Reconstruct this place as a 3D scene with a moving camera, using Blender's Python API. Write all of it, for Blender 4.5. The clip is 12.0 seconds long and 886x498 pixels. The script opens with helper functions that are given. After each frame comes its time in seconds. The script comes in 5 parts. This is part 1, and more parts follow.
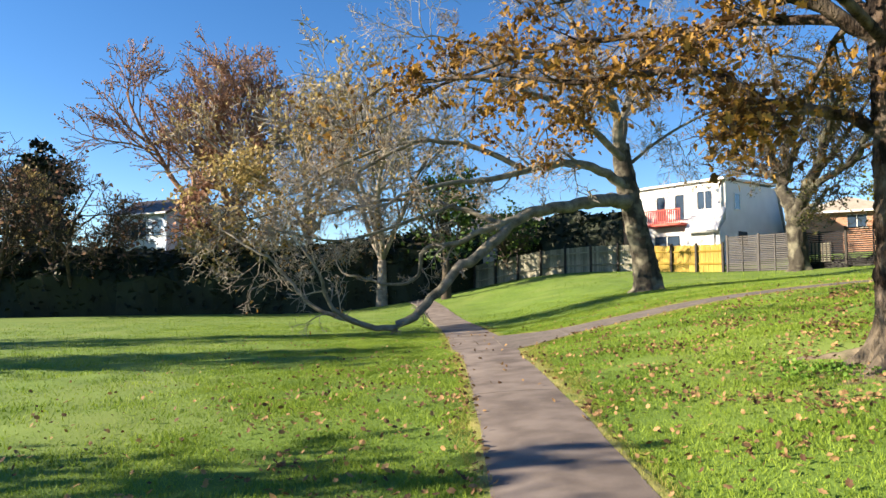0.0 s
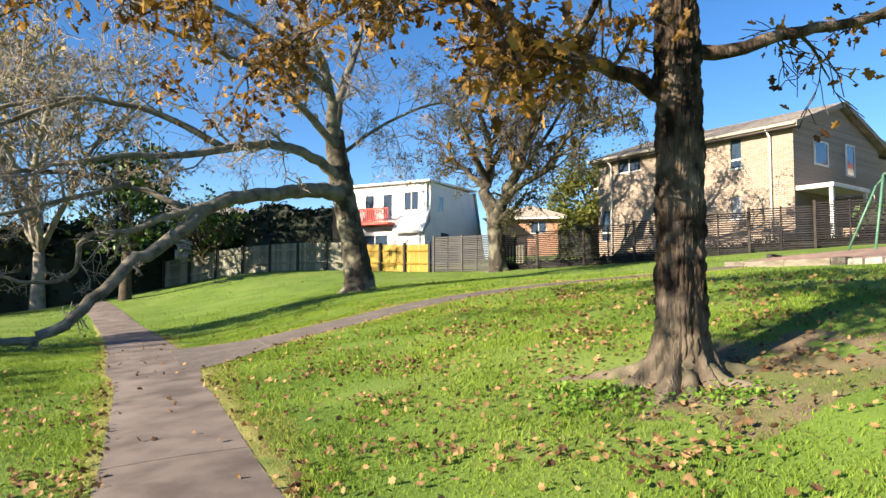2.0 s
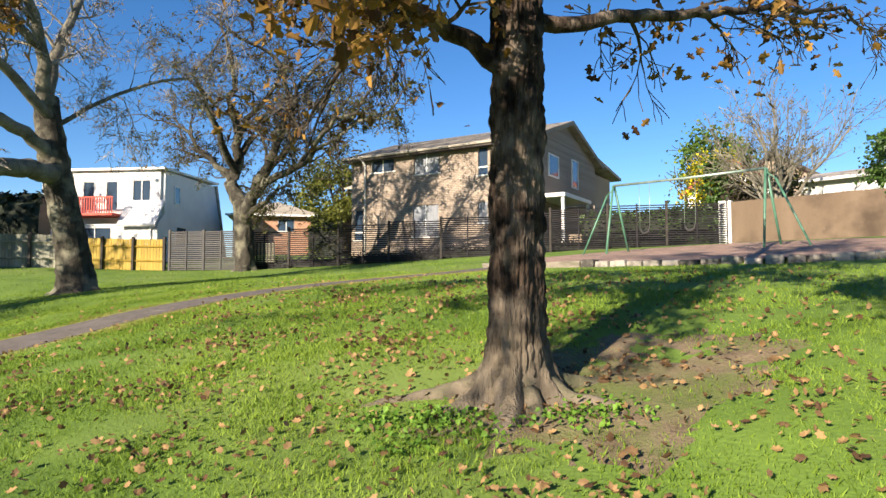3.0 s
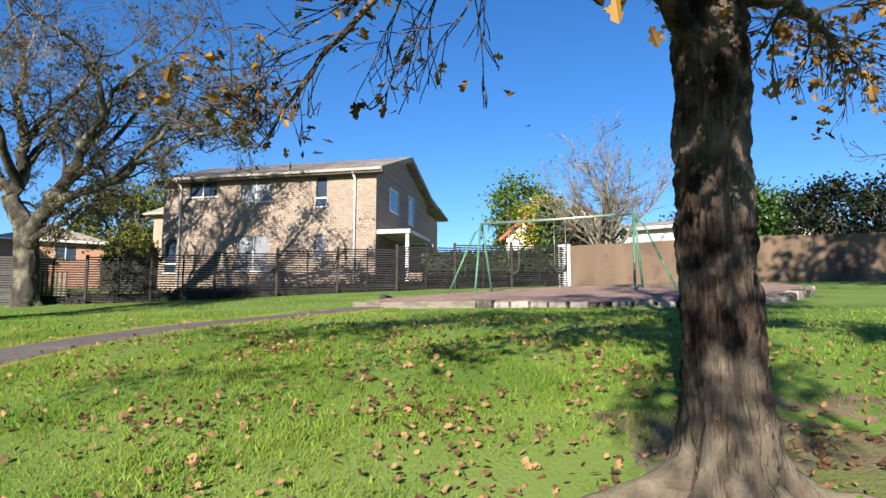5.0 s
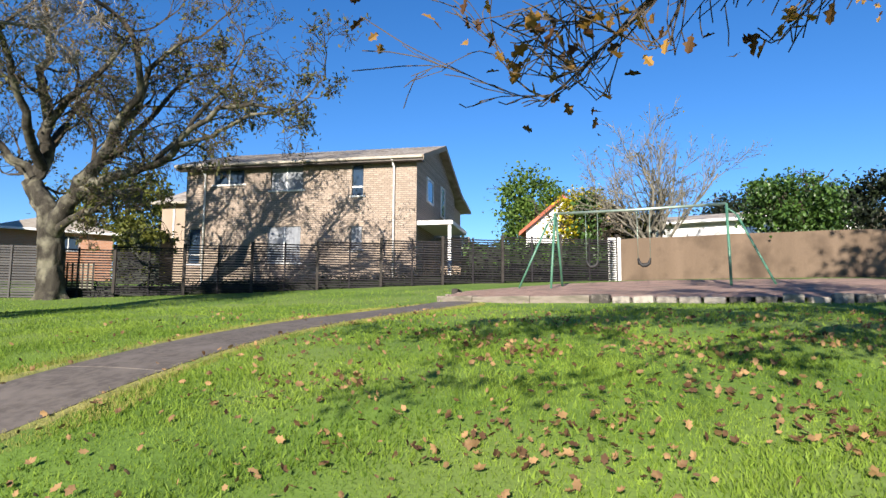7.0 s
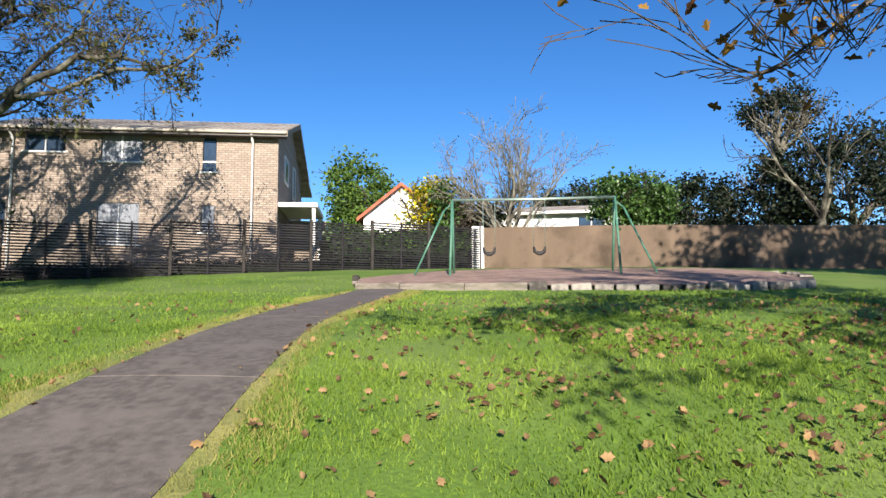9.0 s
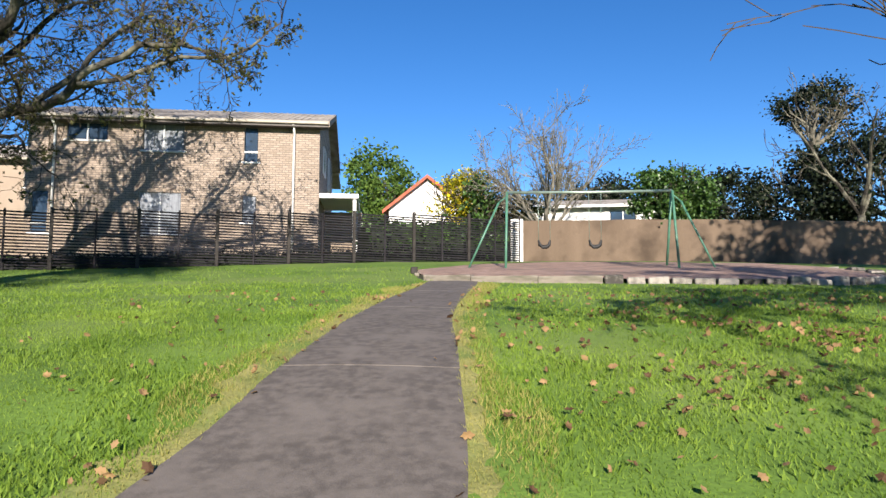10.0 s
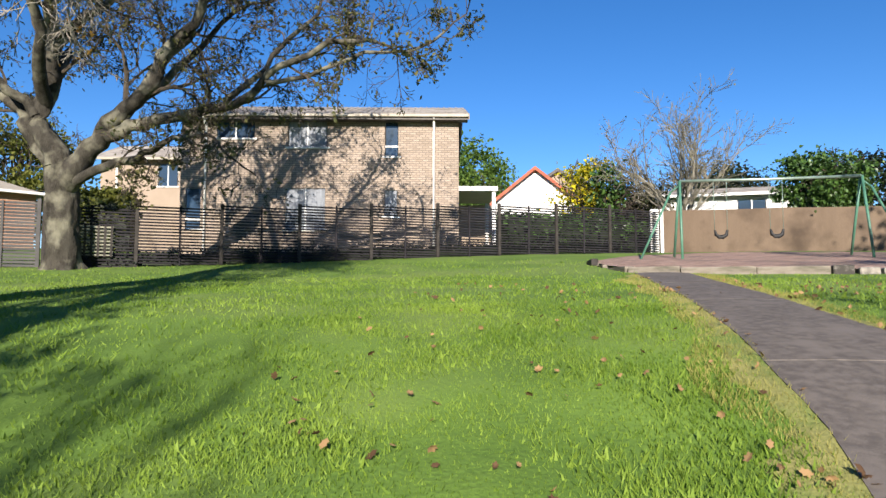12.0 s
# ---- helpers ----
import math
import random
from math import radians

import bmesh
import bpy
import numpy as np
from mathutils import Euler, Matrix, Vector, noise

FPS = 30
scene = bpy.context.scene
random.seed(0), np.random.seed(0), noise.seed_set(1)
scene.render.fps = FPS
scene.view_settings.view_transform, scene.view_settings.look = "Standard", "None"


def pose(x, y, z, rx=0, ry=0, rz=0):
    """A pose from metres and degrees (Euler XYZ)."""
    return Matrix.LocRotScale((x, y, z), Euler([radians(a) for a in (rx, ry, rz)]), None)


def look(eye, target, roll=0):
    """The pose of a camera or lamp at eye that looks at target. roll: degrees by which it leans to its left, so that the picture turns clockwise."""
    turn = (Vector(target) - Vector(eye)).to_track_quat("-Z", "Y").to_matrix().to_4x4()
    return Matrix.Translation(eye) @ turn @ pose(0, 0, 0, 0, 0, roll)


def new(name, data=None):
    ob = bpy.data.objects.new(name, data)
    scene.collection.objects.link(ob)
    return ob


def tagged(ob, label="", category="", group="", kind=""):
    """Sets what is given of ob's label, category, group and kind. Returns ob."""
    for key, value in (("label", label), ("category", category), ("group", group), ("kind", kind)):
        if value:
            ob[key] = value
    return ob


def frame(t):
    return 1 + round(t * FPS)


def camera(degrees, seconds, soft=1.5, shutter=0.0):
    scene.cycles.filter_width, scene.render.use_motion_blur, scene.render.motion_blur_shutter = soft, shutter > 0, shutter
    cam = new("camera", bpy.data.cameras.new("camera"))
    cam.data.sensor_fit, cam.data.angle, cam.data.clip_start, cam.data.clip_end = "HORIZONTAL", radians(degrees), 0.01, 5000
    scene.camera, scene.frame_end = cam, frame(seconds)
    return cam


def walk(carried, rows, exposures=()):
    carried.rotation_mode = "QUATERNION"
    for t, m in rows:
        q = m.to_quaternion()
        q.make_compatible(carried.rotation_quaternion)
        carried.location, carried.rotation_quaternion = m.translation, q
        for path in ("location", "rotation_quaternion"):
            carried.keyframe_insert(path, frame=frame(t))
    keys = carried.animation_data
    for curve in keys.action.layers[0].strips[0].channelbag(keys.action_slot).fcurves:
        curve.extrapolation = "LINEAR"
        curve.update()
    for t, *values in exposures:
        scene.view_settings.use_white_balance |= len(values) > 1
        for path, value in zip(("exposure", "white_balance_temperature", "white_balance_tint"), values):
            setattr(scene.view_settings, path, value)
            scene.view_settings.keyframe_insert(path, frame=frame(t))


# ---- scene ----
cam = camera(66.9, 12.0)
METRES, EYE, TILT, LEAN, TURN = 18.0, 1.5, 3.5, 0.0, 0.0
ROWS = [
    (0.0, 0.0, 0.0, 0.0, -0.0, 0.0, -0.0),
    (0.5, 0.0039, 0.0387, -0.0014, 0.88, -0.68, -0.42),
    (1.0, 0.0132, 0.0765, -0.004, -3.56, -0.11, -0.54),
    (1.5, 0.0213, 0.1174, -0.006, -13.96, 0.08, -0.9),
    (2.0, 0.031, 0.1564, -0.008, -24.73, 0.27, -1.55),
    (2.5, 0.0386, 0.1966, -0.01, -35.64, 0.78, -1.88),
    (3.0, 0.0463, 0.2353, -0.0119, -46.68, 1.09, -2.55),
    (5.0, 0.0544, 0.3995, -0.0178, -64.81, 5.33, -3.34),
    (5.5, 0.0545, 0.4428, -0.0193, -65.55, 5.61, -3.31),
    (6.0, 0.0566, 0.4851, -0.0228, -66.89, 4.5, -3.17),
    (6.5, 0.0536, 0.5285, -0.0247, -66.41, 4.89, -3.19),
    (7.0, 0.0566, 0.5697, -0.0276, -66.86, 5.07, -3.57),
    (7.5, 0.0562, 0.6116, -0.0284, -70.48, 5.66, -2.93),
    (9.5, 0.0537, 0.7833, -0.0392, -86.21, 4.85, -3.47),
    (10.0, 0.0527, 0.8239, -0.0427, -84.52, 4.45, -3.71),
    (10.5, 0.0509, 0.8676, -0.0457, -82.59, 4.33, -3.74),
    (11.0, 0.0512, 0.907, -0.0478, -81.2, 3.65, -3.38),
    (11.5, 0.0468, 0.9507, -0.0511, -79.46, 3.69, -3.62),
    (12.0, 0.0408, 0.9915, -0.0538, -79.27, 3.54, -3.46),
]
walk(cam, [(t, pose(0, 0, EYE, TILT, LEAN, TURN) @ pose(METRES * x, METRES * y, METRES * z, 90 + pitch, roll, yaw)) for t, x, y, z, yaw, pitch, roll in ROWS],
     exposures=((0.0, 1.74, 7800, 12), (1.5, 1.8, 7700, 12), (2.5, 1.5, 7600, 12), (5.0, 1.25, 6700, 12), (12.0, 1.1, 6600, 12)))

# ---- world, sun, exposure ----
SUN_TRAVEL = Vector((0.985, 0.13, 0.0)).normalized()
SUN_ELEV = radians(21.0)
world = bpy.data.worlds.new("world")
scene.world = world
world.use_nodes = True
wn = world.node_tree.nodes
sky = wn.new("ShaderNodeTexSky")
sky.sky_type = "NISHITA"
sky.sun_disc = False
sky.sun_elevation = SUN_ELEV
sky.sun_rotation = math.atan2(-SUN_TRAVEL.x, -SUN_TRAVEL.y)
sky.air_density, sky.dust_density, sky.ozone_density = 0.8, 0.0, 3.5
tone = wn.new("ShaderNodeHueSaturation")
tone.inputs["Hue"].default_value = 0.506
tone.inputs["Saturation"].default_value = 1.24
tone.inputs["Value"].default_value = 1.14
world.node_tree.links.new(sky.outputs[0], tone.inputs["Color"])
world.node_tree.links.new(tone.outputs[0], wn["Background"].inputs[0])
wn["Background"].inputs[1].default_value = 0.07
sun = new("sun", bpy.data.lights.new("sun", "SUN"))
sun.data.energy, sun.data.angle, sun.data.color = 4.8, radians(0.5), (1.0, 0.93, 0.82)
aim = Vector((SUN_TRAVEL.x * math.cos(SUN_ELEV), SUN_TRAVEL.y * math.cos(SUN_ELEV), -math.sin(SUN_ELEV)))
sun.matrix_world = look((-60, 0, 40), Vector((-60, 0, 40)) + aim)


# ---- materials ----
def mat(name, low, high, scale=6.0, rough=0.85, bump=0.3, dist=0.01, fine=60.0, stretch=(1, 1, 1), vary=0.0, metal=0.0,
        spec=0.3, trans=0.0, pick="", stain=None, stain_scale=0.6, ends=(0.2, 0.8)):
    """Two-scale procedural surface: broad blotches between two colours, fine grain, relief and, where wanted, stains and variation by piece."""
    m = bpy.data.materials.new(name)
    m.use_nodes = True
    n, l = m.node_tree.nodes, m.node_tree.links
    b = n["Principled BSDF"]
    b.inputs["Roughness"].default_value, b.inputs["Metallic"].default_value = rough, metal
    b.inputs["Specular IOR Level"].default_value = spec
    co = n.new("ShaderNodeTexCoord")
    mp = n.new("ShaderNodeMapping")
    mp.inputs["Scale"].default_value = stretch
    l.new(co.outputs["Object"], mp.inputs[0])
    a = n.new("ShaderNodeTexNoise")
    a.inputs["Scale"].default_value, a.inputs["Detail"].default_value = scale, 6
    f = n.new("ShaderNodeTexNoise")
    f.inputs["Scale"].default_value, f.inputs["Detail"].default_value = fine, 4
    for t in (a, f):
        l.new(mp.outputs[0], t.inputs["Vector"])
    add = n.new("ShaderNodeMath")
    add.operation = "MULTIPLY_ADD"
    l.new(f.outputs[0], add.inputs[0])
    add.inputs[1].default_value = 0.6
    half = n.new("ShaderNodeMath")
    half.operation = "MULTIPLY_ADD"
    l.new(a.outputs[0], half.inputs[0])
    half.inputs[1].default_value, half.inputs[2].default_value = 1.3, -0.45
    l.new(half.outputs[0], add.inputs[2])
    value = add.outputs[0]
    if pick:
        src = n.new("ShaderNodeObjectInfo" if pick == "object" else "ShaderNodeNewGeometry")
        out = src.outputs["Random" if pick == "object" else "Random Per Island"]
        mix = n.new("ShaderNodeMath")
        mix.operation = "MULTIPLY_ADD"
        l.new(out, mix.inputs[0])
        mix.inputs[1].default_value = vary
        off = n.new("ShaderNodeMath")
        off.operation = "SUBTRACT"
        l.new(value, off.inputs[0])
        off.inputs[1].default_value = vary / 2
        l.new(off.outputs[0], mix.inputs[2])
        value = mix.outputs[0]
    r = n.new("ShaderNodeValToRGB")
    r.color_ramp.elements[0].position, r.color_ramp.elements[1].position = ends
    r.color_ramp.elements[0].color, r.color_ramp.elements[1].color = (*low, 1), (*high, 1)
    l.new(value, r.inputs[0])
    colour = r.outputs[0]
    if stain:
        s = n.new("ShaderNodeTexNoise")
        s.inputs["Scale"].default_value, s.inputs["Detail"].default_value = stain_scale, 5
        l.new(co.outputs["Object"], s.inputs["Vector"])
        sr = n.new("ShaderNodeValToRGB")
        sr.color_ramp.elements[0].position, sr.color_ramp.elements[1].position = 0.48, 0.66
        l.new(s.outputs[0], sr.inputs[0])
        mx = n.new("ShaderNodeMix")
        mx.data_type = "RGBA"
        l.new(sr.outputs[0], mx.inputs[0])
        l.new(colour, mx.inputs[6])
        mx.inputs[7].default_value = (*stain, 1)
        colour = mx.outputs[2]
    l.new(colour, b.inputs["Base Color"])
    if bump:
        bp = n.new("ShaderNodeBump")
        bp.inputs["Strength"].default_value, bp.inputs["Distance"].default_value = bump, dist
        l.new(add.outputs[0], bp.inputs["Height"])
        l.new(bp.outputs[0], b.inputs["Normal"])
    if trans:
        tr = n.new("ShaderNodeBsdfTranslucent")
        l.new(colour, tr.inputs[0])
        ms = n.new("ShaderNodeMixShader")
        ms.inputs[0].default_value = trans
        l.new(b.outputs[0], ms.inputs[1])
        l.new(tr.outputs[0], ms.inputs[2])
        l.new(ms.outputs[0], n["Material Output"].inputs[0])
    return m


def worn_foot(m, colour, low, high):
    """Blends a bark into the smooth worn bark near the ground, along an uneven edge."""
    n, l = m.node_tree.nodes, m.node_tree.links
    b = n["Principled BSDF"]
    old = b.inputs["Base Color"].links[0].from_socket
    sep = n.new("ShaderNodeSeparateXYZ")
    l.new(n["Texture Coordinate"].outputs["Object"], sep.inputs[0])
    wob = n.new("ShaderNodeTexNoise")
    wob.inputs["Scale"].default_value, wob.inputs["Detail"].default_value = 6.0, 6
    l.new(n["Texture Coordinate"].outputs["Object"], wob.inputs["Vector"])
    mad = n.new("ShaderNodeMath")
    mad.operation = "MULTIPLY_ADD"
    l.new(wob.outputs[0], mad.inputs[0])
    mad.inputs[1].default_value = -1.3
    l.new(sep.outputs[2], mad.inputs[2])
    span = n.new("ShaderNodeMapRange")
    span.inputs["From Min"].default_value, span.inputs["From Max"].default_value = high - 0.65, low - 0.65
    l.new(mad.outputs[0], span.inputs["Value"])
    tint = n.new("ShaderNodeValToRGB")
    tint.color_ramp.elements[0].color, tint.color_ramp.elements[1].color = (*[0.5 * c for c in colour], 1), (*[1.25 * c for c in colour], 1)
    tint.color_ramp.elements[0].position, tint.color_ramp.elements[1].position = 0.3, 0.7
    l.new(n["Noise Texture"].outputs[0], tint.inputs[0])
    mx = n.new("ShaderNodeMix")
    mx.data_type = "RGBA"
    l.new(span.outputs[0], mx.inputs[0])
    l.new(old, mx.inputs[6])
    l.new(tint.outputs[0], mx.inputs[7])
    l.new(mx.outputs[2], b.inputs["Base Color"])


def brick_mat(name, one, two, mortar):
    m = mat(name, one, two, bump=0.0)
    n, l = m.node_tree.nodes, m.node_tree.links
    b = n["Principled BSDF"]
    co = n["Texture Coordinate"]
    t = n.new("ShaderNodeTexBrick")
    t.inputs["Scale"].default_value = 1.0
    t.inputs["Brick Width"].default_value, t.inputs["Row Height"].default_value = 0.24, 0.086
    t.inputs["Mortar Size"].default_value = 0.012
    t.inputs["Color1"].default_value, t.inputs["Color2"].default_value = (*one, 1), (*two, 1)
    t.inputs["Mortar"].default_value = (*mortar, 1)
    sw = n.new("ShaderNodeSeparateXYZ")
    cb = n.new("ShaderNodeCombineXYZ")
    l.new(co.outputs["Object"], sw.inputs[0])
    l.new(sw.outputs[0], cb.inputs[0])
    l.new(sw.outputs[2], cb.inputs[1])
    l.new(cb.outputs[0], t.inputs["Vector"])
    ramp = n["Color Ramp"]
    mx = n.new("ShaderNodeMix")
    mx.data_type, mx.blend_type = "RGBA", "MULTIPLY"
    mx.inputs[0].default_value = 0.5
    grey = n.new("ShaderNodeValToRGB")
    grey.color_ramp.elements[0].color, grey.color_ramp.elements[1].color = (0.7, 0.7, 0.7, 1), (1, 1, 1, 1)
    l.new(ramp.inputs[0].links[0].from_socket, grey.inputs[0])
    l.new(t.outputs[0], mx.inputs[6])
    l.new(grey.outputs[0], mx.inputs[7])
    l.new(mx.outputs[2], b.inputs["Base Color"])
    bp = n.new("ShaderNodeBump")
    bp.invert = True
    bp.inputs["Strength"].default_value, bp.inputs["Distance"].default_value = 0.6, 0.01
    l.new(t.outputs[1], bp.inputs["Height"])
    l.new(bp.outputs[0], b.inputs["Normal"])
    return m


def glass_mat(name, tint):
    m = bpy.data.materials.new(name)
    m.use_nodes = True
    b = m.node_tree.nodes["Principled BSDF"]
    b.inputs["Base Color"].default_value = (*tint, 1)
    b.inputs["Roughness"].default_value, b.inputs["Specular IOR Level"].default_value = 0.06, 0.9
    return m


M_SOIL = mat("lawn_ground", (0.072, 0.135, 0.019), (0.135, 0.225, 0.034), 0.9, 0.95, 0.6, 0.03, 30, stain=(0.145, 0.21, 0.045), stain_scale=0.35)
M_GRASS = mat("grass_blades", (0.1, 0.18, 0.02), (0.238, 0.34, 0.05), 0.7, 0.6, 0, fine=9, trans=0.35, pick="island", vary=0.5, spec=0.2)
M_DRY = mat("dry_grass", (0.19, 0.2, 0.045), (0.36, 0.33, 0.1), 1.5, 0.8, 0, fine=9, trans=0.3, pick="island", vary=0.5)
M_VERGE = mat("dry_grass_verge", (0.15, 0.165, 0.045), (0.34, 0.31, 0.11), 2.5, 0.95, 0.8, 0.02, 40, stain=(0.13, 0.19, 0.04), stain_scale=1.8)
M_DIRT = mat("bare_earth", (0.1, 0.072, 0.045), (0.25, 0.19, 0.12), 3, 0.95, 0.8, 0.03, 40, stain=(0.11, 0.13, 0.04), stain_scale=1.6)
M_ASPHALT = mat("worn_asphalt_path", (0.1, 0.082, 0.073), (0.185, 0.155, 0.138), 2.2, 0.9, 0.5, 0.006, 160, stain=(0.21, 0.178, 0.158), stain_scale=1.3, ends=(0.32, 0.7))
M_CONC = mat("grey_concrete_path", (0.088, 0.076, 0.068), (0.145, 0.125, 0.111), 12.0, 0.92, 0.6, 0.006, 120, stain=(0.15, 0.13, 0.116), stain_scale=2.4, ends=(0.32, 0.7))
M_JOINT = mat("concrete_joint", (0.13, 0.125, 0.12), (0.22, 0.21, 0.2), 4, 0.95, 0.4, 0.005, 120)
M_BARK1 = mat("flaky_brown_bark", (0.010, 0.0062, 0.0045), (0.088, 0.06, 0.043), 7, 0.95, 1.0, 0.05, 45, stretch=(1, 1, 0.3), stain=(0.17, 0.135, 0.105), stain_scale=3.0, ends=(0.4, 0.74))
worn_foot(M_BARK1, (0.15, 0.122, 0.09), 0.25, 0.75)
M_ROOT = mat("smooth_grey_brown_root_bark", (0.075, 0.061, 0.045), (0.188, 0.153, 0.113), 6, 0.95, 0.8, 0.02, 50, stain=(0.1, 0.1, 0.055), stain_scale=2.0)
M_BARK2 = mat("grey_lichen_bark", (0.017, 0.0145, 0.011), (0.066, 0.059, 0.047), 5, 0.95, 0.9, 0.04, 40, stretch=(1, 1, 0.4), stain=(0.185, 0.175, 0.13), stain_scale=1.7)
M_TWIG = mat("grey_brown_twigs", (0.03, 0.024, 0.018), (0.1, 0.08, 0.06), 3, 0.95, 0, fine=20)
M_PALE = mat("pale_lichen_limbs", (0.06, 0.054, 0.042), (0.25, 0.23, 0.18), 3, 0.95, 0.6, 0.02, 30)
M_PALETWIG = mat("pale_grey_twigs", (0.13, 0.115, 0.095), (0.34, 0.3, 0.25), 3, 0.95, 0, fine=20)
M_REDTWIG = mat("reddish_twigs", (0.143, 0.078, 0.052), (0.338, 0.195, 0.13), 2, 0.95, 0, fine=20)
M_GOLD = mat("golden_autumn_leaves", (0.085, 0.04, 0.014), (0.38, 0.215, 0.05), 2, 0.6, 0, fine=5, trans=0.4, pick="island", vary=0.9)
M_OLIVE = mat("olive_brown_leaves", (0.04, 0.052, 0.02), (0.14, 0.13, 0.045), 2, 0.7, 0, fine=5, trans=0.3, pick="island", vary=0.8)
M_RUST = mat("rust_leaves", (0.15, 0.08, 0.058), (0.32, 0.19, 0.13), 0.5, 0.7, 0, fine=5, trans=0.3, pick="island", vary=0.7)
M_TAN = mat("tan_leaves", (0.2, 0.15, 0.0625), (0.45, 0.35, 0.15), 0.5, 0.7, 0, fine=5, trans=0.3, pick="island", vary=0.7)
M_GREEN = mat("glossy_green_leaves", (0.02, 0.05, 0.01), (0.07, 0.14, 0.025), 0.8, 0.45, 0, fine=5, trans=0.2, pick="island", vary=0.8, spec=0.5)
# near-black leaf colour that holds the shade over the hedges
M_DARK = mat("shade_dark_evergreen_leaves", (0.0029, 0.0064, 0.0024), (0.0147, 0.0245, 0.0078), 0.6, 0.6, 0, fine=5, pick="island", vary=0.8)
M_LIME = mat("bright_green_foliage", (0.05, 0.10, 0.02), (0.13, 0.21, 0.035), 0.6, 0.6, 0, fine=5, trans=0.3, pick="island", vary=0.7)
M_OLIVEGREEN = mat("olive_green_foliage", (0.05, 0.066, 0.012), (0.18, 0.185, 0.035), 0.6, 0.6, 0, fine=5, trans=0.3, pick="island", vary=0.7)
M_YELLOW = mat("yellow_blossom_foliage", (0.13, 0.16, 0.012), (0.72, 0.58, 0.02), 0.6, 0.6, 0, fine=5, trans=0.3, pick="island", vary=0.7)
M_FALLEN = mat("fallen_dry_leaves", (0.085, 0.045, 0.022), (0.33, 0.205, 0.095), 3, 0.75, 0, fine=20, trans=0.15, pick="island", vary=1.0)
M_BRICK = brick_mat("pinkish_buff_brick", (0.29, 0.228, 0.178), (0.395, 0.318, 0.258), (0.19, 0.157, 0.13))
M_TERRA = brick_mat("orange_brick", (0.38, 0.17, 0.095), (0.45, 0.215, 0.125), (0.4, 0.3, 0.24))
M_STUCCO = mat("white_painted_weatherboard", (0.612, 0.6035, 0.5865), (0.714, 0.7055, 0.6885), 1, 0.7, 0.1, 0.004, 40)
M_BUFFWALL = mat("buff_render", (0.27, 0.21, 0.1575), (0.33, 0.2625, 0.2025), 1, 0.85, 0.2, 0.005, 60)
M_BLUEWALL = mat("pale_blue_weatherboard", (0.315, 0.39, 0.51), (0.39, 0.465, 0.57), 1, 0.7, 0.1, 0.004, 40)
M_TRIM = mat("white_trim_paint", (0.629, 0.6205, 0.6035), (0.714, 0.7055, 0.6885), 2, 0.5, 0.05, 0.002, 60)
M_ROOF = mat("weathered_grey_roof", (0.235, 0.21, 0.185), (0.44, 0.395, 0.34), 2, 0.9, 0.4, 0.02, 25, stain=(0.2, 0.17, 0.14), stain_scale=1.2)
M_REDROOF = mat("terracotta_roof", (0.32, 0.08, 0.05), (0.45, 0.14, 0.08), 2, 0.85, 0.4, 0.02, 25)
M_GUTTER = mat("dark_paint_and_eave_shade", (0.03, 0.025, 0.022), (0.07, 0.055, 0.045), 3, 0.5, 0.1, 0.002, 60)
M_RED = mat("red_painted_balcony", (0.40, 0.045, 0.03), (0.55, 0.09, 0.06), 3, 0.6, 0.1, 0.003, 60)
M_GLASS = glass_mat("window_glass", (0.03, 0.05, 0.08))
M_CURTAIN = mat("pale_curtain", (0.16, 0.175, 0.2), (0.27, 0.285, 0.31), 3, 0.9, 0.2, 0.01, 30, stretch=(6, 6, 0.3))
M_SLAT = mat("dark_stained_timber", (0.011, 0.01, 0.012), (0.03, 0.027, 0.031), 2, 0.8, 0.3, 0.004, 40, pick="object", vary=0.4, spec=0.15)
M_GREYSLAT = mat("weathered_grey_timber", (0.045, 0.043, 0.044), (0.085, 0.081, 0.08), 2, 0.75, 0.3, 0.004, 40, pick="object", vary=0.4)
M_YFENCE = mat("fresh_yellow_pine", (0.25, 0.16, 0.026), (0.36, 0.25, 0.05), 2, 0.7, 0.3, 0.004, 30, stretch=(1, 1, 0.2), pick="object", vary=0.4)
M_OLDFENCE = mat("weathered_green_grey_palings", (0.13, 0.13, 0.10), (0.30, 0.29, 0.23), 2, 0.9, 0.4, 0.005, 30, stretch=(1, 1, 0.2), pick="object", vary=0.6)
M_POST = mat("dark_fence_post", (0.02, 0.017, 0.016), (0.05, 0.043, 0.038), 3, 0.8, 0.3, 0.004, 40)
M_TANWALL = mat("tan_rendered_wall", (0.1, 0.07, 0.048), (0.165, 0.118, 0.083), 1.2, 0.9, 0.3, 0.006, 60, stretch=(1, 1.3, 0.22), stain=(0.062, 0.043, 0.03), stain_scale=0.7, ends=(0.15, 0.85))
M_PINKBARK = mat("playground_bark_chips", (0.2, 0.125, 0.098), (0.44, 0.3, 0.24), 4, 0.95, 0.9, 0.03, 50, stain=(0.2, 0.15, 0.12), stain_scale=1.1)
# dark end of the range stands for shadow on and between the stones
M_STONE = mat("shade_mottled_pale_stone", (0.055, 0.05, 0.044), (0.33, 0.3, 0.262), 3, 0.9, 0.6, 0.02, 30, pick="object", vary=0.9)
M_KERB = mat("cream_concrete_kerb", (0.15, 0.128, 0.105), (0.27, 0.235, 0.195), 4, 0.9, 0.4, 0.01, 60, stain=(0.11, 0.1, 0.075), stain_scale=2.2)
M_GUTTERPALE = mat("cream_gutter_paint", (0.29, 0.255, 0.2), (0.4, 0.355, 0.29), 3, 0.5, 0.1, 0.002, 60)
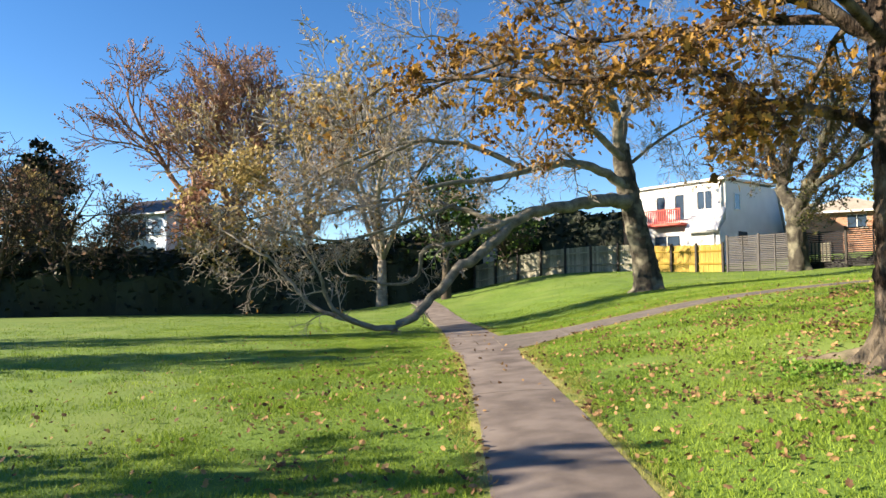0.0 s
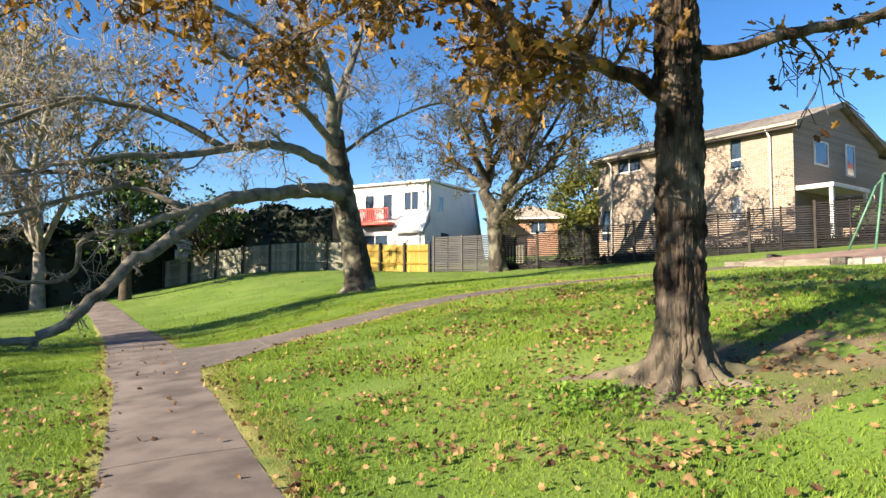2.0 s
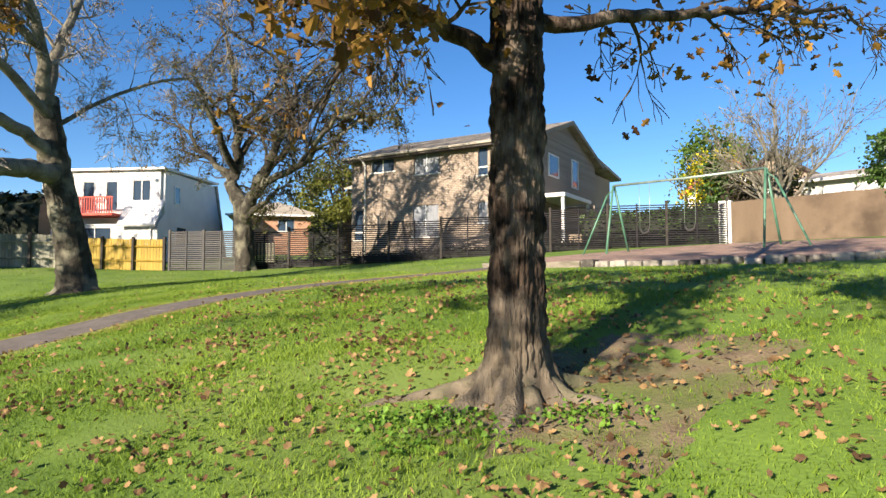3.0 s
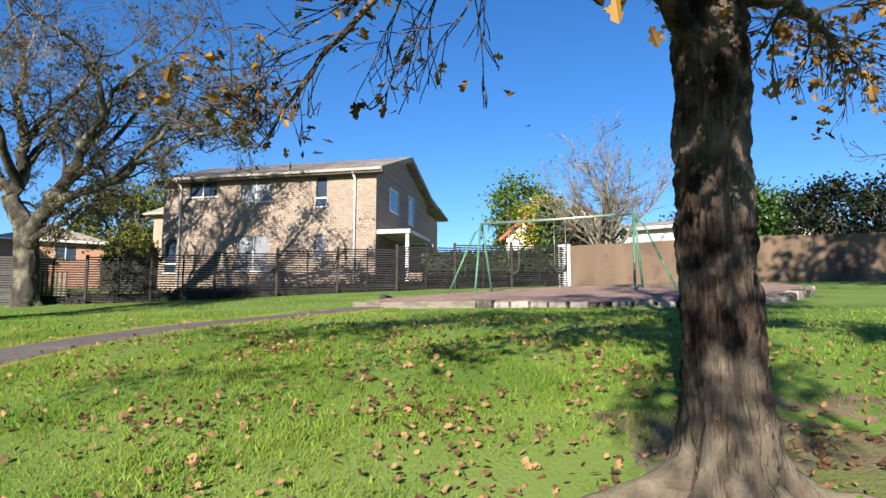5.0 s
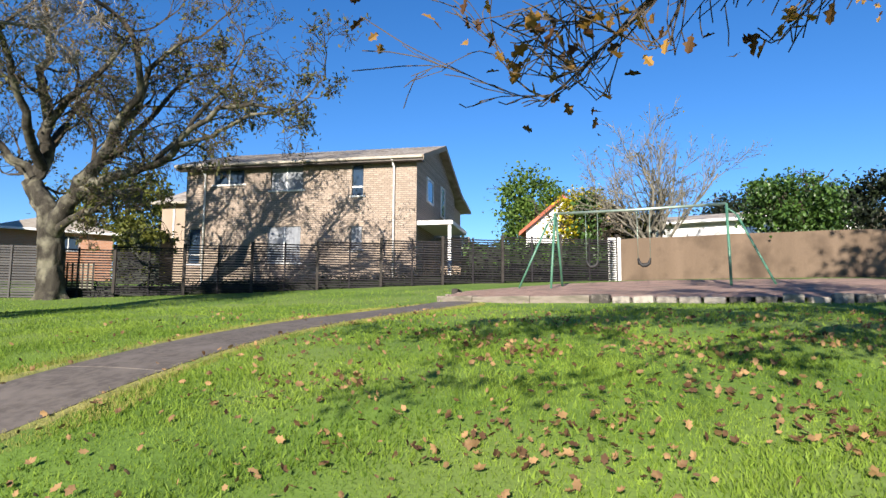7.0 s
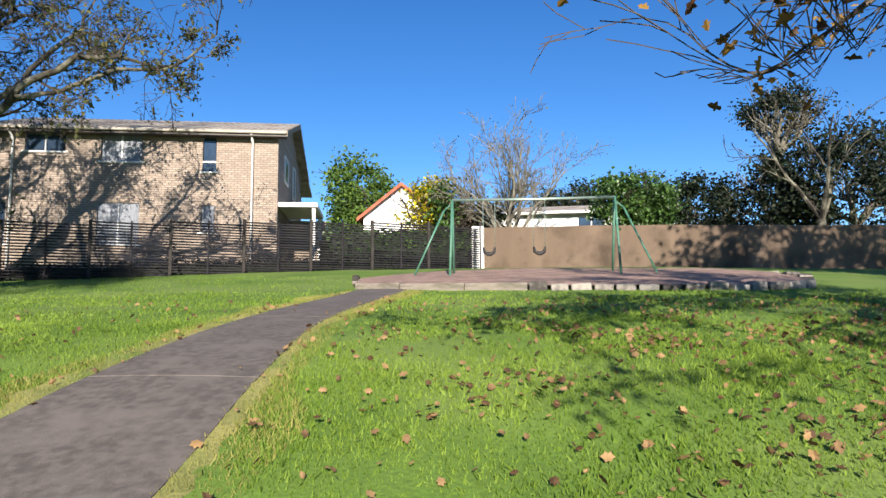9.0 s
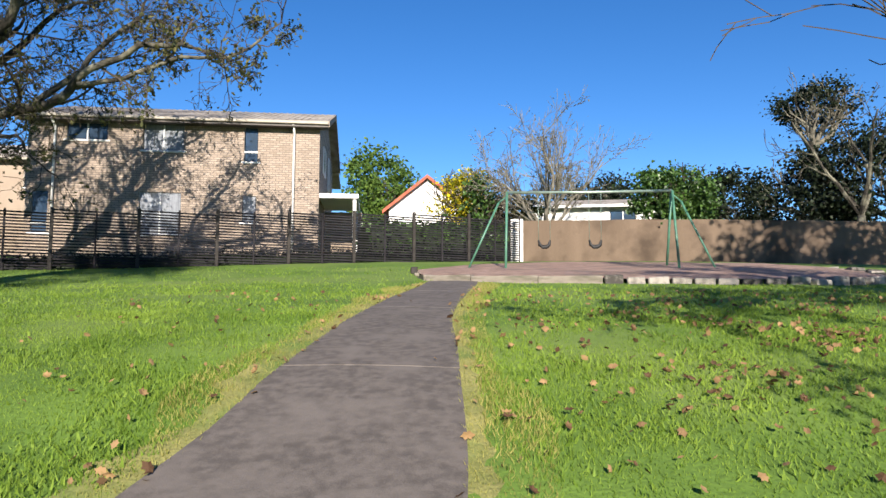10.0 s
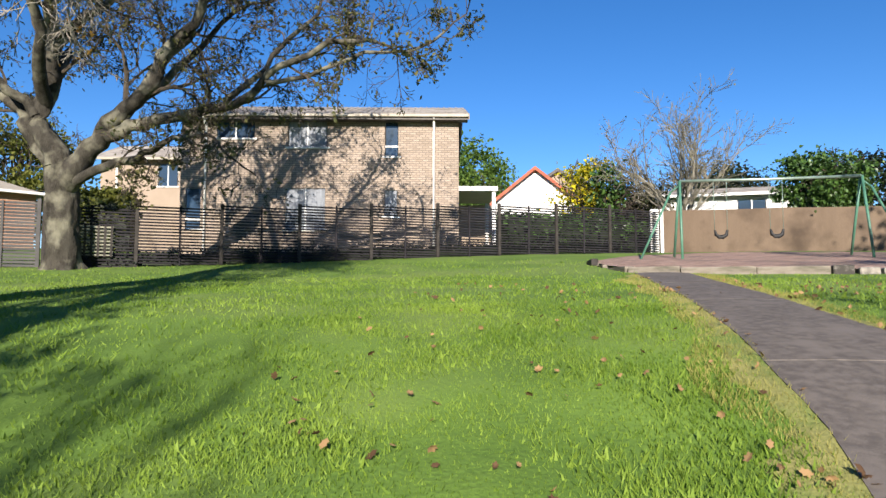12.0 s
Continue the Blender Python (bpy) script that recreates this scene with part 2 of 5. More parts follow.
M_WEED = mat("bright_green_weed_leaves", (0.07, 0.16, 0.02), (0.16, 0.3, 0.04), 3, 0.6, 0, fine=9, trans=0.3, pick="island", vary=0.6)
M_STEEL = mat("green_painted_steel", (0.04, 0.13, 0.085), (0.09, 0.22, 0.15), 5, 0.45, 0.1, 0.002, 60, spec=0.5)
M_GALV = mat("galvanised_steel", (0.22, 0.3, 0.25), (0.36, 0.45, 0.38), 6, 0.4, 0.1, 0.002, 60, metal=0.6)
M_RUBBER = mat("black_rubber", (0.012, 0.012, 0.013), (0.03, 0.03, 0.03), 6, 0.6, 0.1, 0.002, 60)


# ---- mesh helpers ----
def part(name, bm, material, parent=None, label="", smooth=False):
    """Links a bmesh as one mesh object, under a thing or a part where one is given."""
    me = bpy.data.meshes.new(name)
    bm.to_mesh(me)
    bm.free()
    me.materials.append(material)
    if smooth:
        me.polygons.foreach_set("use_smooth", [True] * len(me.polygons))
    ob = new(name, me)
    if parent:
        ob.parent = parent
    return tagged(ob, label)


def raw(name, verts, faces, material, parent=None, label="", smooth=False):
    """Links plain vertex and face arrays as one mesh object."""
    me = bpy.data.meshes.new(name)
    me.from_pydata(verts, [], faces)
    me.materials.append(material)
    if smooth:
        me.polygons.foreach_set("use_smooth", [True] * len(me.polygons))
    ob = new(name, me)
    if parent:
        ob.parent = parent
    return tagged(ob, label)


def thing(name, m, label, category, group="", kind=""):
    ob = new(name)
    ob.empty_display_size = 0.2
    ob.matrix_world = m
    return tagged(ob, label, category, group, kind)


def box(bm, x0, x1, y0, y1, z0, z1, bevel=0.0):
    made = bmesh.ops.create_cube(bm, size=1, matrix=Matrix.LocRotScale(((x0 + x1) / 2, (y0 + y1) / 2, (z0 + z1) / 2), None, (x1 - x0, y1 - y0, z1 - z0)))
    if bevel:
        edges = list({e for v in made["verts"] for e in v.link_edges})
        bmesh.ops.bevel(bm, geom=edges, offset=bevel, segments=1, affect="EDGES")
    return bm


def boxes(*rows, bevel=0.0):
    bm = bmesh.new()
    for r in rows:
        box(bm, *r, bevel=bevel)
    return bm


def tube(verts, faces, pts, rads, sides):
    """Adds a tapering tube along a line of points."""
    pts = [Vector(p) for p in pts]
    up = Vector((0.13, 0.31, 0.94))
    base = len(verts)
    for i, p in enumerate(pts):
        d = (pts[min(i + 1, len(pts) - 1)] - pts[max(i - 1, 0)])
        d = d.normalized() if d.length > 1e-6 else Vector((0, 0, 1))
        a = d.cross(up if abs(d.dot(up)) < 0.93 else Vector((1, 0, 0))).normalized()
        b = d.cross(a)
        for k in range(sides):
            w = 2 * math.pi * k / sides
            verts.append(tuple(p + (a * math.cos(w) + b * math.sin(w)) * rads[i]))
    for i in range(len(pts) - 1):
        for k in range(sides):
            k2 = (k + 1) % sides
            faces.append((base + i * sides + k, base + i * sides + k2, base + (i + 1) * sides + k2, base + (i + 1) * sides + k))
    faces.append(tuple(base + (len(pts) - 1) * sides + k for k in range(sides)))


def rod(name, pts, radius, material, parent=None, sides=10, label=""):
    v, f = [], []
    tube(v, f, pts, [radius] * len(pts), sides)
    f.append(tuple(reversed(range(sides))))
    return raw(name, v, f, material, parent, label, True)


# ---- ground ----
def ease(a, b, v):
    v = min(1.0, max(0.0, (v - a) / (b - a)))
    return v * v * (3 - 2 * v)


SLOPE = ((-400, -1.5), (-60, -0.25), (-12, -0.05), (-2, 0.12), (0, 0.25), (1.2, 0.36), (3.4, 0.83), (5.2, 1.24), (8, 1.6), (14, 2.08), (24, 3.2), (28, 3.45), (60, 4.3), (900, 6))


def slope(u):
    for (a, p), (b, q) in zip(SLOPE, SLOPE[1:]):
        if u <= b:
            return p + (q - p) * (u - a) / (b - a)
    return SLOPE[-1][1]


def ground_z(x, y):
    u = x - 0.9
    w = 0.5 + 0.03 * abs(u)
    z = sum(slope(u + w * k) for k in (-1.5, -0.75, 0, 0.75, 1.5)) / 5
    z -= 0.2 * (1 - ease(-2, 10, y))
    z -= 0.24 * math.exp(-((x - 5.2) / 2.6) ** 2 - ((y - 7.3) / 2.6) ** 2)
    z += 1.25 * ease(26, 48, y) * ease(-9, 4, x) * (1 - 0.45 * ease(8, 20, x))
    return z


def main_path(y):
    """Left and right edge of the walked path at a distance along it."""
    mid = 0.9 - 0.12 * (1 - ease(0, 9, y))
    if y > 14:
        mid = 0.86 - 0.018 * (y - 14) - 0.0022 * (y - 14) ** 2
    wide = 0.53 + 0.12 * ease(12, 15, y)
    wob = 0.03 * noise.noise((0.7 * y, 3.1, 0))
    return mid - wide + wob, mid + wide + 0.03 * noise.noise((0.8 * y, 9.1, 0))


def branch_path(x):
    """Near and far edge of the side path to the playground."""
    near = 15.47 - 0.45 * (1 - ease(3.5, 9, x)) - 1.6 * (1 - ease(1.0, 3.4, x)) + 0.03 * noise.noise((0.8 * x, 1.7, 0))
    far = 16.52 + 0.9 * (1 - ease(1.0, 3.2, x)) + 0.1 * (1 - ease(3.8, 5, x)) + 0.03 * noise.noise((0.8 * x, 7.7, 0))
    return near, far


def on_path(x, y):
    if -6 < y < 46:
        a, b = main_path(y)
        if a < x < b:
            return True
    if 1.2 < x < 15.4:
        a, b = branch_path(x)
        return a < y < b
    return False


def axis(lo, hi, near_lo, near_hi, fine, growth):
    out = list(np.arange(near_lo, near_hi + fine / 2, fine))
    s, v = fine, near_hi
    while v < hi:
        s *= growth
        v += s
        out.append(v)
    s, v, left = fine, near_lo, []
    while v > lo:
        s *= growth
        v -= s
        left.append(v)
    return left[::-1] + out


gx = axis(-700, 700, -6, 16, 0.25, 1.16)
gy = axis(-400, 900, -3, 26, 0.3, 1.16)
gv = [(x, y, ground_z(x, y) + (0.025 * noise.noise((x * 0.9, y * 0.9, 0)) if abs(x) < 40 and abs(y) < 60 and not on_path(x, y) else 0)) for y in gy for x in gx]
nx = len(gx)
gf = [(j * nx + i, j * nx + i + 1, (j + 1) * nx + i + 1, (j + 1) * nx + i) for j in range(len(gy) - 1) for i in range(nx - 1)]
ground = tagged(raw("ground", gv, gf, M_SOIL, smooth=True), "sunlit mown green lawn rising to one side", "lawn", kind="structure")


def strip(name, lines, material, lift, parent=None, label="", depth=0.12):
    """A slab that follows the ground between two edges; lines are pairs of plan points."""
    v, f = [], []
    cols = 7
    for (a, b) in lines:
        for k in range(cols):
            t = k / (cols - 1)
            x, y = a[0] + (b[0] - a[0]) * t, a[1] + (b[1] - a[1]) * t
            v.append((x, y, ground_z(x, y) + lift + 0.012 * math.sin(math.pi * t)))
    top = len(v)
    v += [(x, y, z - depth) for x, y, z in v]
    n = len(lines)
    for i in range(n - 1):
        for k in range(cols - 1):
            q = i * cols + k
            f.append((q, q + cols, q + cols + 1, q + 1))
    rim = [k for k in range(cols)] + [i * cols + cols - 1 for i in range(1, n)] + [(n - 1) * cols + k for k in range(cols - 2, -1, -1)] + [i * cols for i in range(n - 2, 0, -1)]
    for p, q in zip(rim, rim[1:] + rim[:1]):
        f.append((p, q, q + top, p + top))
    ob = raw(name, v, f, material, parent, label, False)
    return ob


path = tagged(new("path_main"), "worn grey-brown asphalt footpath through the lawn", "footpath", kind="structure")
RUNS = (-8.0, 3.6, 8.35, 21.0, 46.0)
for a, b in zip(RUNS, RUNS[1:]):
    strip("path_surface", [((main_path(y)[0], y), (main_path(y)[1], y + 0.05 * math.sin(3 * y))) for y in np.linspace(a + 0.008, b - 0.008, max(4, int((b - a) / 0.35)))], M_ASPHALT, 0.018, path)
side = tagged(new("path_side"), "grey concrete side path cast in long bays up to the playground", "footpath", kind="structure")
BAYS = (1.25, 2.75, 5.86, 8.93, 12.0, 15.3)
for a, b in zip(BAYS, BAYS[1:]):
    strip("path_slab", [((x, branch_path(x)[0]), (x, branch_path(x)[1])) for x in np.linspace(a + 0.012, b - 0.012, 9)], M_CONC, 0.02, side)
    if b < 15:
        strip("path_joint", [((x, branch_path(x)[0] + 0.01), (x, branch_path(x)[1] - 0.01)) for x in (b - 0.045, b + 0.045)], M_JOINT, 0.014, side)


# ---- houses ----
def window(parent, x0, x1, z0, z1, y, bars=1, pane_mat=None, depth=0.09):
    """A framed window set in a wall that faces -y, at y."""
    w = tagged(new("window"), "white-framed window")
    w.parent = parent
    fr = 0.055
    bm = boxes((x0 - fr, x1 + fr, y - 0.05, y + depth, z1, z1 + fr), (x0 - fr, x0, y - 0.05, y + depth, z0, z1), (x1, x1 + fr, y - 0.05, y + depth, z0, z1))
    for i in range(bars):
        c = x0 + (x1 - x0) * (i + 1) / (bars + 1)
        box(bm, c - 0.025, c + 0.025, y - 0.045, y + depth, z0, z1)
    part("window_frame", bm, M_TRIM, w)
    part("window_sill", boxes((x0 - 0.1, x1 + 0.1, y - 0.1, y + depth, z0 - 0.07, z0), bevel=0.01), M_TRIM, w)
    for i in range(bars + 1):
        a, b = x0 + (x1 - x0) * i / (bars + 1), x0 + (x1 - x0) * (i + 1) / (bars + 1)
        part("pane", boxes((a + 0.026, b - 0.026, y - 0.01, y + 0.015, z0 + 0.002, z1 - 0.002)), pane_mat or M_GLASS, w)
    return w


def wall_with_holes(x0, x1, z0, z1, y0, y1, holes):
    """A wall along x from y0 to y1 thick, in one welded piece, with rectangular openings (x0, x1, z0, z1)."""
    xs = sorted({x0, x1, *[h[0] for h in holes], *[h[1] for h in holes]})
    zs = sorted({z0, z1, *[h[2] for h in holes], *[h[3] for h in holes]})
    bm = bmesh.new()
    for a, b in zip(xs, xs[1:]):
        for c, d in zip(zs, zs[1:]):
            if not any(h[0] - 1e-6 <= a and b <= h[1] + 1e-6 and h[2] - 1e-6 <= c and d <= h[3] + 1e-6 for h in holes):
                box(bm, a, b, y0, y1, c, d)
    bmesh.ops.remove_doubles(bm, verts=bm.verts, dist=1e-4)
    bm.verts.index_update()
    seen = {}
    for f in bm.faces:
        seen.setdefault(frozenset(v.index for v in f.verts), []).append(f)
    bmesh.ops.delete(bm, geom=[f for group in seen.values() if len(group) > 1 for f in group], context="FACES")
    return bm


def prism(bm, profile, y0, y1, axis_x=False):
    """A solid from a closed outline in x and z, pulled from y0 to y1."""
    a = [bm.verts.new((y0, x, z) if axis_x else (x, y0, z)) for x, z in profile]
    b = [bm.verts.new((y1, x, z) if axis_x else (x, y1, z)) for x, z in profile]
    n = len(profile)
    bm.faces.new(a)
    bm.faces.new(b[::-1])
    for i in range(n):
        bm.faces.new((a[i], b[i], b[(i + 1) % n], a[(i + 1) % n]))
    bmesh.ops.recalc_face_normals(bm, faces=bm.faces)
    return bm


def brick_house():
    """Two storeys; local x runs along the long wall, y goes into the house, z up from its base."""
    turn = math.degrees(math.atan2(-0.979, 0.203))
    h = thing("brick_house", pose(23.47, 32.25, 3.1, 0, 0, turn), "two-storey buff brick house with white windows and gabled roof", "house")
    L, D, H = 10.5, 8.6, 5.42
    ups = [(1.33, 2.76, 4.58, 5.2, 1), (4.02, 5.5, 4.24, 5.22, 1), (7.7, 8.2, 3.9, 5.2, 0)]
    downs = [(0.22, 0.78, 1.1, 2.64, 0), (3.96, 5.46, 1.1, 2.66, 1), (7.68, 8.18, 1.6, 2.6, 0)]
    part("front_wall", wall_with_holes(0, L, -0.4, H, 0, 0.25, [w[:4] for w in ups + downs]), M_BRICK, h)
    for w in ups + downs:
        made = window(h, *w[:4], 0.06, w[4], M_CURTAIN if w[0] > 3 and w[2] < 3 or w[0] == 4.02 else M_GLASS)
        if w[3] - w[2] > 1.25 and w[4] == 0:
            part("transom", boxes((w[0], w[1], 0.016, 0.13, w[2] + 0.34, w[2] + 0.41)), M_TRIM, made)
        part("lintel", boxes((w[0] - 0.12, w[1] + 0.12, -0.006, 0.05, w[3] + 0.058, w[3] + 0.13)), M_BUFFWALL, h)
    # end wall with gable, facing local +x
    ridge = H + 1.45
    bm = bmesh.new()
    prism(bm, [(0.252, -0.4), (D, -0.4), (D, H), (D * 0.5, ridge), (0.252, H)], L - 0.25, L, True)
    part("end_wall", bm, M_BRICK, h)
    bm = bmesh.new()
    prism(bm, [(0.252, -0.4), (D, -0.4), (D, H), (D * 0.5, ridge), (0.252, H)], 0, 0.25, True)
    part("far_end_wall", bm, M_BRICK, h)
    part("back_wall", boxes((0.252, L - 0.252, D - 0.25, D, -0.4, H)), M_BRICK, h)
    for y0, y1, z0, z1 in ((1.8, 3.1, 3.9, 5.0), (4.9, 5.8, 3.7, 5.2)):
        w = tagged(new("window"), "white-framed window")
        w.parent = h
        part("window_frame", boxes((L, L + 0.06, y0, y1, z0, z0 + 0.07), (L, L + 0.06, y0, y1, z1 - 0.07, z1), (L, L + 0.06, y0, y0 + 0.07, z0 + 0.07, z1 - 0.07), (L, L + 0.06, y1 - 0.07, y1, z0 + 0.07, z1 - 0.07)), M_TRIM, w)
        part("pane", boxes((L, L + 0.03, y0 + 0.07, y1 - 0.07, z0 + 0.07, z1 - 0.07)), M_GLASS, w)
    # roof slopes with eaves
    k = (ridge - H) / (D * 0.5)
    over = 0.45
    bm = bmesh.new()
    prism(bm, [(-over, H - over * k + 0.16), (D * 0.5, ridge + 0.16), (D + over, H - over * k + 0.16), (D + over, H - over * k + 0.04), (D * 0.5, ridge + 0.04), (-over, H - over * k + 0.04)], -0.3, L + 0.35, True)
    roof = part("roof", bm, M_ROOF, h, "weathered grey-brown metal roof")
    for i in range(44):
        x = -0.24 + i * (L + 0.5) / 43
        bm = bmesh.new()
        prism(bm, [(-over, H - over * k + 0.162), (D * 0.5, ridge + 0.162), (D * 0.5, ridge + 0.178), (-over, H - over * k + 0.178)], x, x + 0.06, True)
        part("roof_rib", bm, M_ROOF, roof)
    # soffit and fascia coloured dark for the shadow under the eave
    part("soffit", boxes((-0.3, L + 0.33, -over + 0.02, -0.002, H - 0.22, H - 0.19)), M_GUTTER, h)
    part("gutter", boxes((-0.32, L + 0.36, -over - 0.1, -over - 0.002, H - over * k + 0.02, H - over * k + 0.13), bevel=0.02), M_GUTTERPALE, h, "cream gutter along the eave")
    part("fascia", boxes((-0.3, L + 0.34, -over, -over + 0.018, H - 0.218, H - over * k + 0.038)), M_GUTTER, h, "fascia board dark as eave shadow")
    bm = bmesh.new()
    prism(bm, [(-over, H - over * k + 0.165), (D * 0.5, ridge + 0.165), (D + over, H - over * k + 0.165), (D + over, H - over * k - 0.06), (D * 0.5, ridge - 0.06), (-over, H - over * k - 0.06)], L + 0.352, L + 0.39, True)
    part("barge_board", bm, M_BUFFWALL, h)
    for x in (9.55, 0.95):
        rod("downpipe", [(x, -over, H - 0.12), (x, -0.1, H - 0.42), (x, -0.07, H - 0.6), (x, -0.07, -0.3)], 0.045, M_TRIM, h, 8)
    # lower wing behind the gable end and its eave
    part("rear_wing", boxes((2.6, L - 0.3, D + 0.003, D + 3.6, -0.4, H - 0.3)), M_BUFFWALL, h, "pale rear wing")
    bm = bmesh.new()
    prism(bm, [(D - 1.0, ridge - 0.9), (D + 4.2, H - 0.15), (D + 4.2, H - 0.3), (D - 1.0, ridge - 1.1)], 2.3, L + 0.25, True)
    part("rear_roof", bm, M_ROOF, h)
    # porch off the gable end
    porch = tagged(new("porch"), "white flat-roofed porch")
    porch.parent = h
    part("porch_roof", boxes((L + 0.002, L + 1.5, 0.1, 3.6, 2.6, 2.78), bevel=0.015), M_TRIM, porch)
    for y in (0.2, 3.4):
        part("porch_post", boxes((L + 1.28, L + 1.42, y, y + 0.14, -0.4, 2.6), bevel=0.01), M_TRIM, porch)
    bm = bmesh.new()
    prism(bm, [(3.75, -0.4), (9.6, -0.4), (9.6, 1.3), (3.75, 2.55)], L + 0.004, L + 1.6, True)
    part("lean_to", bm, M_BUFFWALL, h, "lean-to with sloping roof")
    part("door", boxes((L + 0.002, L + 0.05, 1.2, 2.1, 0.0, 2.05)), M_GUTTER, h)
    return h


brick_house()


def annex():
    L, H = 7.92, 5.82
    h = thing("rear_house", pose(31.30, 41.76, 3.1, 0, 0, math.degrees(math.atan2(-0.979, 0.203))), "low buff rendered house wing behind the brick house", "house")
    part("wall", wall_with_holes(0, L, -0.5, H, 0, 0.22, [(2.98, 3.98, H - 1.5, H - 0.35)]), M_BUFFWALL, h)
    window(h, 2.98, 3.98, H - 1.5, H - 0.35, 0.05, 1)
    part("side_wall", boxes((L - 0.22, L, 0.222, 6, -0.5, H), (0, 0.22, 0.222, 6, -0.5, H), (0.222, L - 0.222, 5.8, 6, -0.5, H)), M_BUFFWALL, h)
    bm = bmesh.new()
    prism(bm, [(-0.45, H - 0.08), (3, 7.11), (6.45, H - 0.08), (6.45, H - 0.18), (3, 7.01), (-0.45, H - 0.18)], -0.4, L + 0.2, True)
    part("roof", bm, M_ROOF, h)
    part("gutter", boxes((-0.4, L + 0.2, -0.56, -0.452, H - 0.2, H - 0.08)), M_GUTTERPALE, h)
    part("corner_pipe", boxes((0.81, 0.90, -0.08, -0.002, -0.5, H - 0.15)), M_TRIM, h)


annex()


def white_house():
    """Chalet-like white house: upper storey set back over a skirt roof, red balconies. Local x along the front, y inwards."""
    h = thing("white_house", pose(13.9, 52.0, 2.7, 0, 0, math.degrees(math.atan2(-0.8, 0.6))), "white two-storey chalet house with red balconies", "house")
    L, D, H = 8.0, 9.2, 6.6
    ups = [(2.85, 3.5, 3.9, 5.7, 0), (4.4, 5.1, 3.9, 5.7, 0), (6.2, 7.3, 4.4, 5.75, 1)]
    downs = [(3.0, 5.1, 0.5, 2.7, 1)]
    part("upper_wall", wall_with_holes(0, L, 2.95, H - 0.1, 0.6, 0.8, [w[:4] for w in ups]), M_STUCCO, h)
    part("lower_wall", wall_with_holes(0, L, -0.4, 2.95, 0.0, 0.2, [w[:4] for w in downs]), M_STUCCO, h)
    for w in ups:
        window(h, *w[:4], 0.65, w[4])
    for w in downs:
        window(h, *w[:4], 0.05, w[4])
    bm = bmesh.new()
    prism(bm, [(0.0, -0.4), (D, -0.4), (D + 0.3, 1.2), (D - 1.4, H - 0.2), (0.8, H - 0.2), (0.8, 3.6), (0.0, 2.9)], L, L + 0.2, True)
    part("gable_wall", bm, M_STUCCO, h, "shaded pale gable wall")
    bm = bmesh.new()
    prism(bm, [(0.0, -0.4), (D, -0.4), (D + 0.3, 1.2), (D - 1.4, H - 0.2), (0.8, H - 0.2), (0.8, 3.6), (0.0, 2.9)], -0.2, 0, True)
    part("far_wall", bm, M_STUCCO, h)
    bm = bmesh.new()
    prism(bm, [(0.3, H - 0.05), (D - 1.2, H + 0.12), (D - 1.2, H - 0.02), (0.3, H - 0.19)], -0.4, L + 0.4, True)
    part("roof", bm, M_TRIM, h, "white flat roof edge")
    bm = bmesh.new()
    prism(bm, [(D - 1.3, H - 0.1), (D + 0.5, 1.1), (D + 0.35, 1.05), (D - 1.5, H - 0.15)], -0.3, L + 0.35, True)
    part("back_roof", bm, M_ROOF, h)
    bm = bmesh.new()
    prism(bm, [(-0.5, 2.85), (0.597, 4.5), (0.597, 4.3), (-0.42, 2.75)], 5.8, L + 0.3, True)
    part("skirt_roof", bm, M_TRIM, h, "pale grey skirt roof")
    for z0, x0, x1, out in ((3.55, 2.4, 5.75, 0.9), (0.35, 2.6, 5.4, 0.8)):
        b = tagged(new("balcony"), "red-painted timber balcony")
        b.parent = h
        part("deck", boxes((x0, x1, -out, 0.598 if z0 > 3 else -0.002, z0 - 0.15, z0)), M_RED, b)
        part("rail", boxes((x0, x1, -out, -out + 0.07, z0 + 0.95, z0 + 1.03)), M_RED, b)
        n = int((x1 - x0) / 0.16)
        for i in range(n + 1):
            x = x0 + 0.03 + i * (x1 - x0 - 0.1) / n
            part("baluster", boxes((x, x + 0.06, -out + 0.01, -out + 0.06, z0, z0 + 0.95)), M_RED, b)
    for y0, y1, z0, z1 in ((1.9, 2.7, 4.4, 5.6), (2.2, 3.6, 1.9, 3.0)):
        w = tagged(new("window"), "white-framed window")
        w.parent = h
        part("window_frame", boxes((L + 0.2, L + 0.25, y0, y1, z0, z0 + 0.08), (L + 0.2, L + 0.25, y0, y1, z1 - 0.08, z1), (L + 0.2, L + 0.25, y0, y0 + 0.08, z0 + 0.08, z1 - 0.08), (L + 0.2, L + 0.25, y1 - 0.08, y1, z0 + 0.08, z1 - 0.08)), M_TRIM, w)
        part("pane", boxes((L + 0.2, L + 0.23, y0 + 0.08, y1 - 0.08, z0 + 0.08, z1 - 0.08)), M_GLASS, w)
    rod("downpipe", [(L - 0.2, -0.08, 2.8), (L - 0.2, -0.08, -0.3)], 0.05, M_TRIM, h, 8)


white_house()


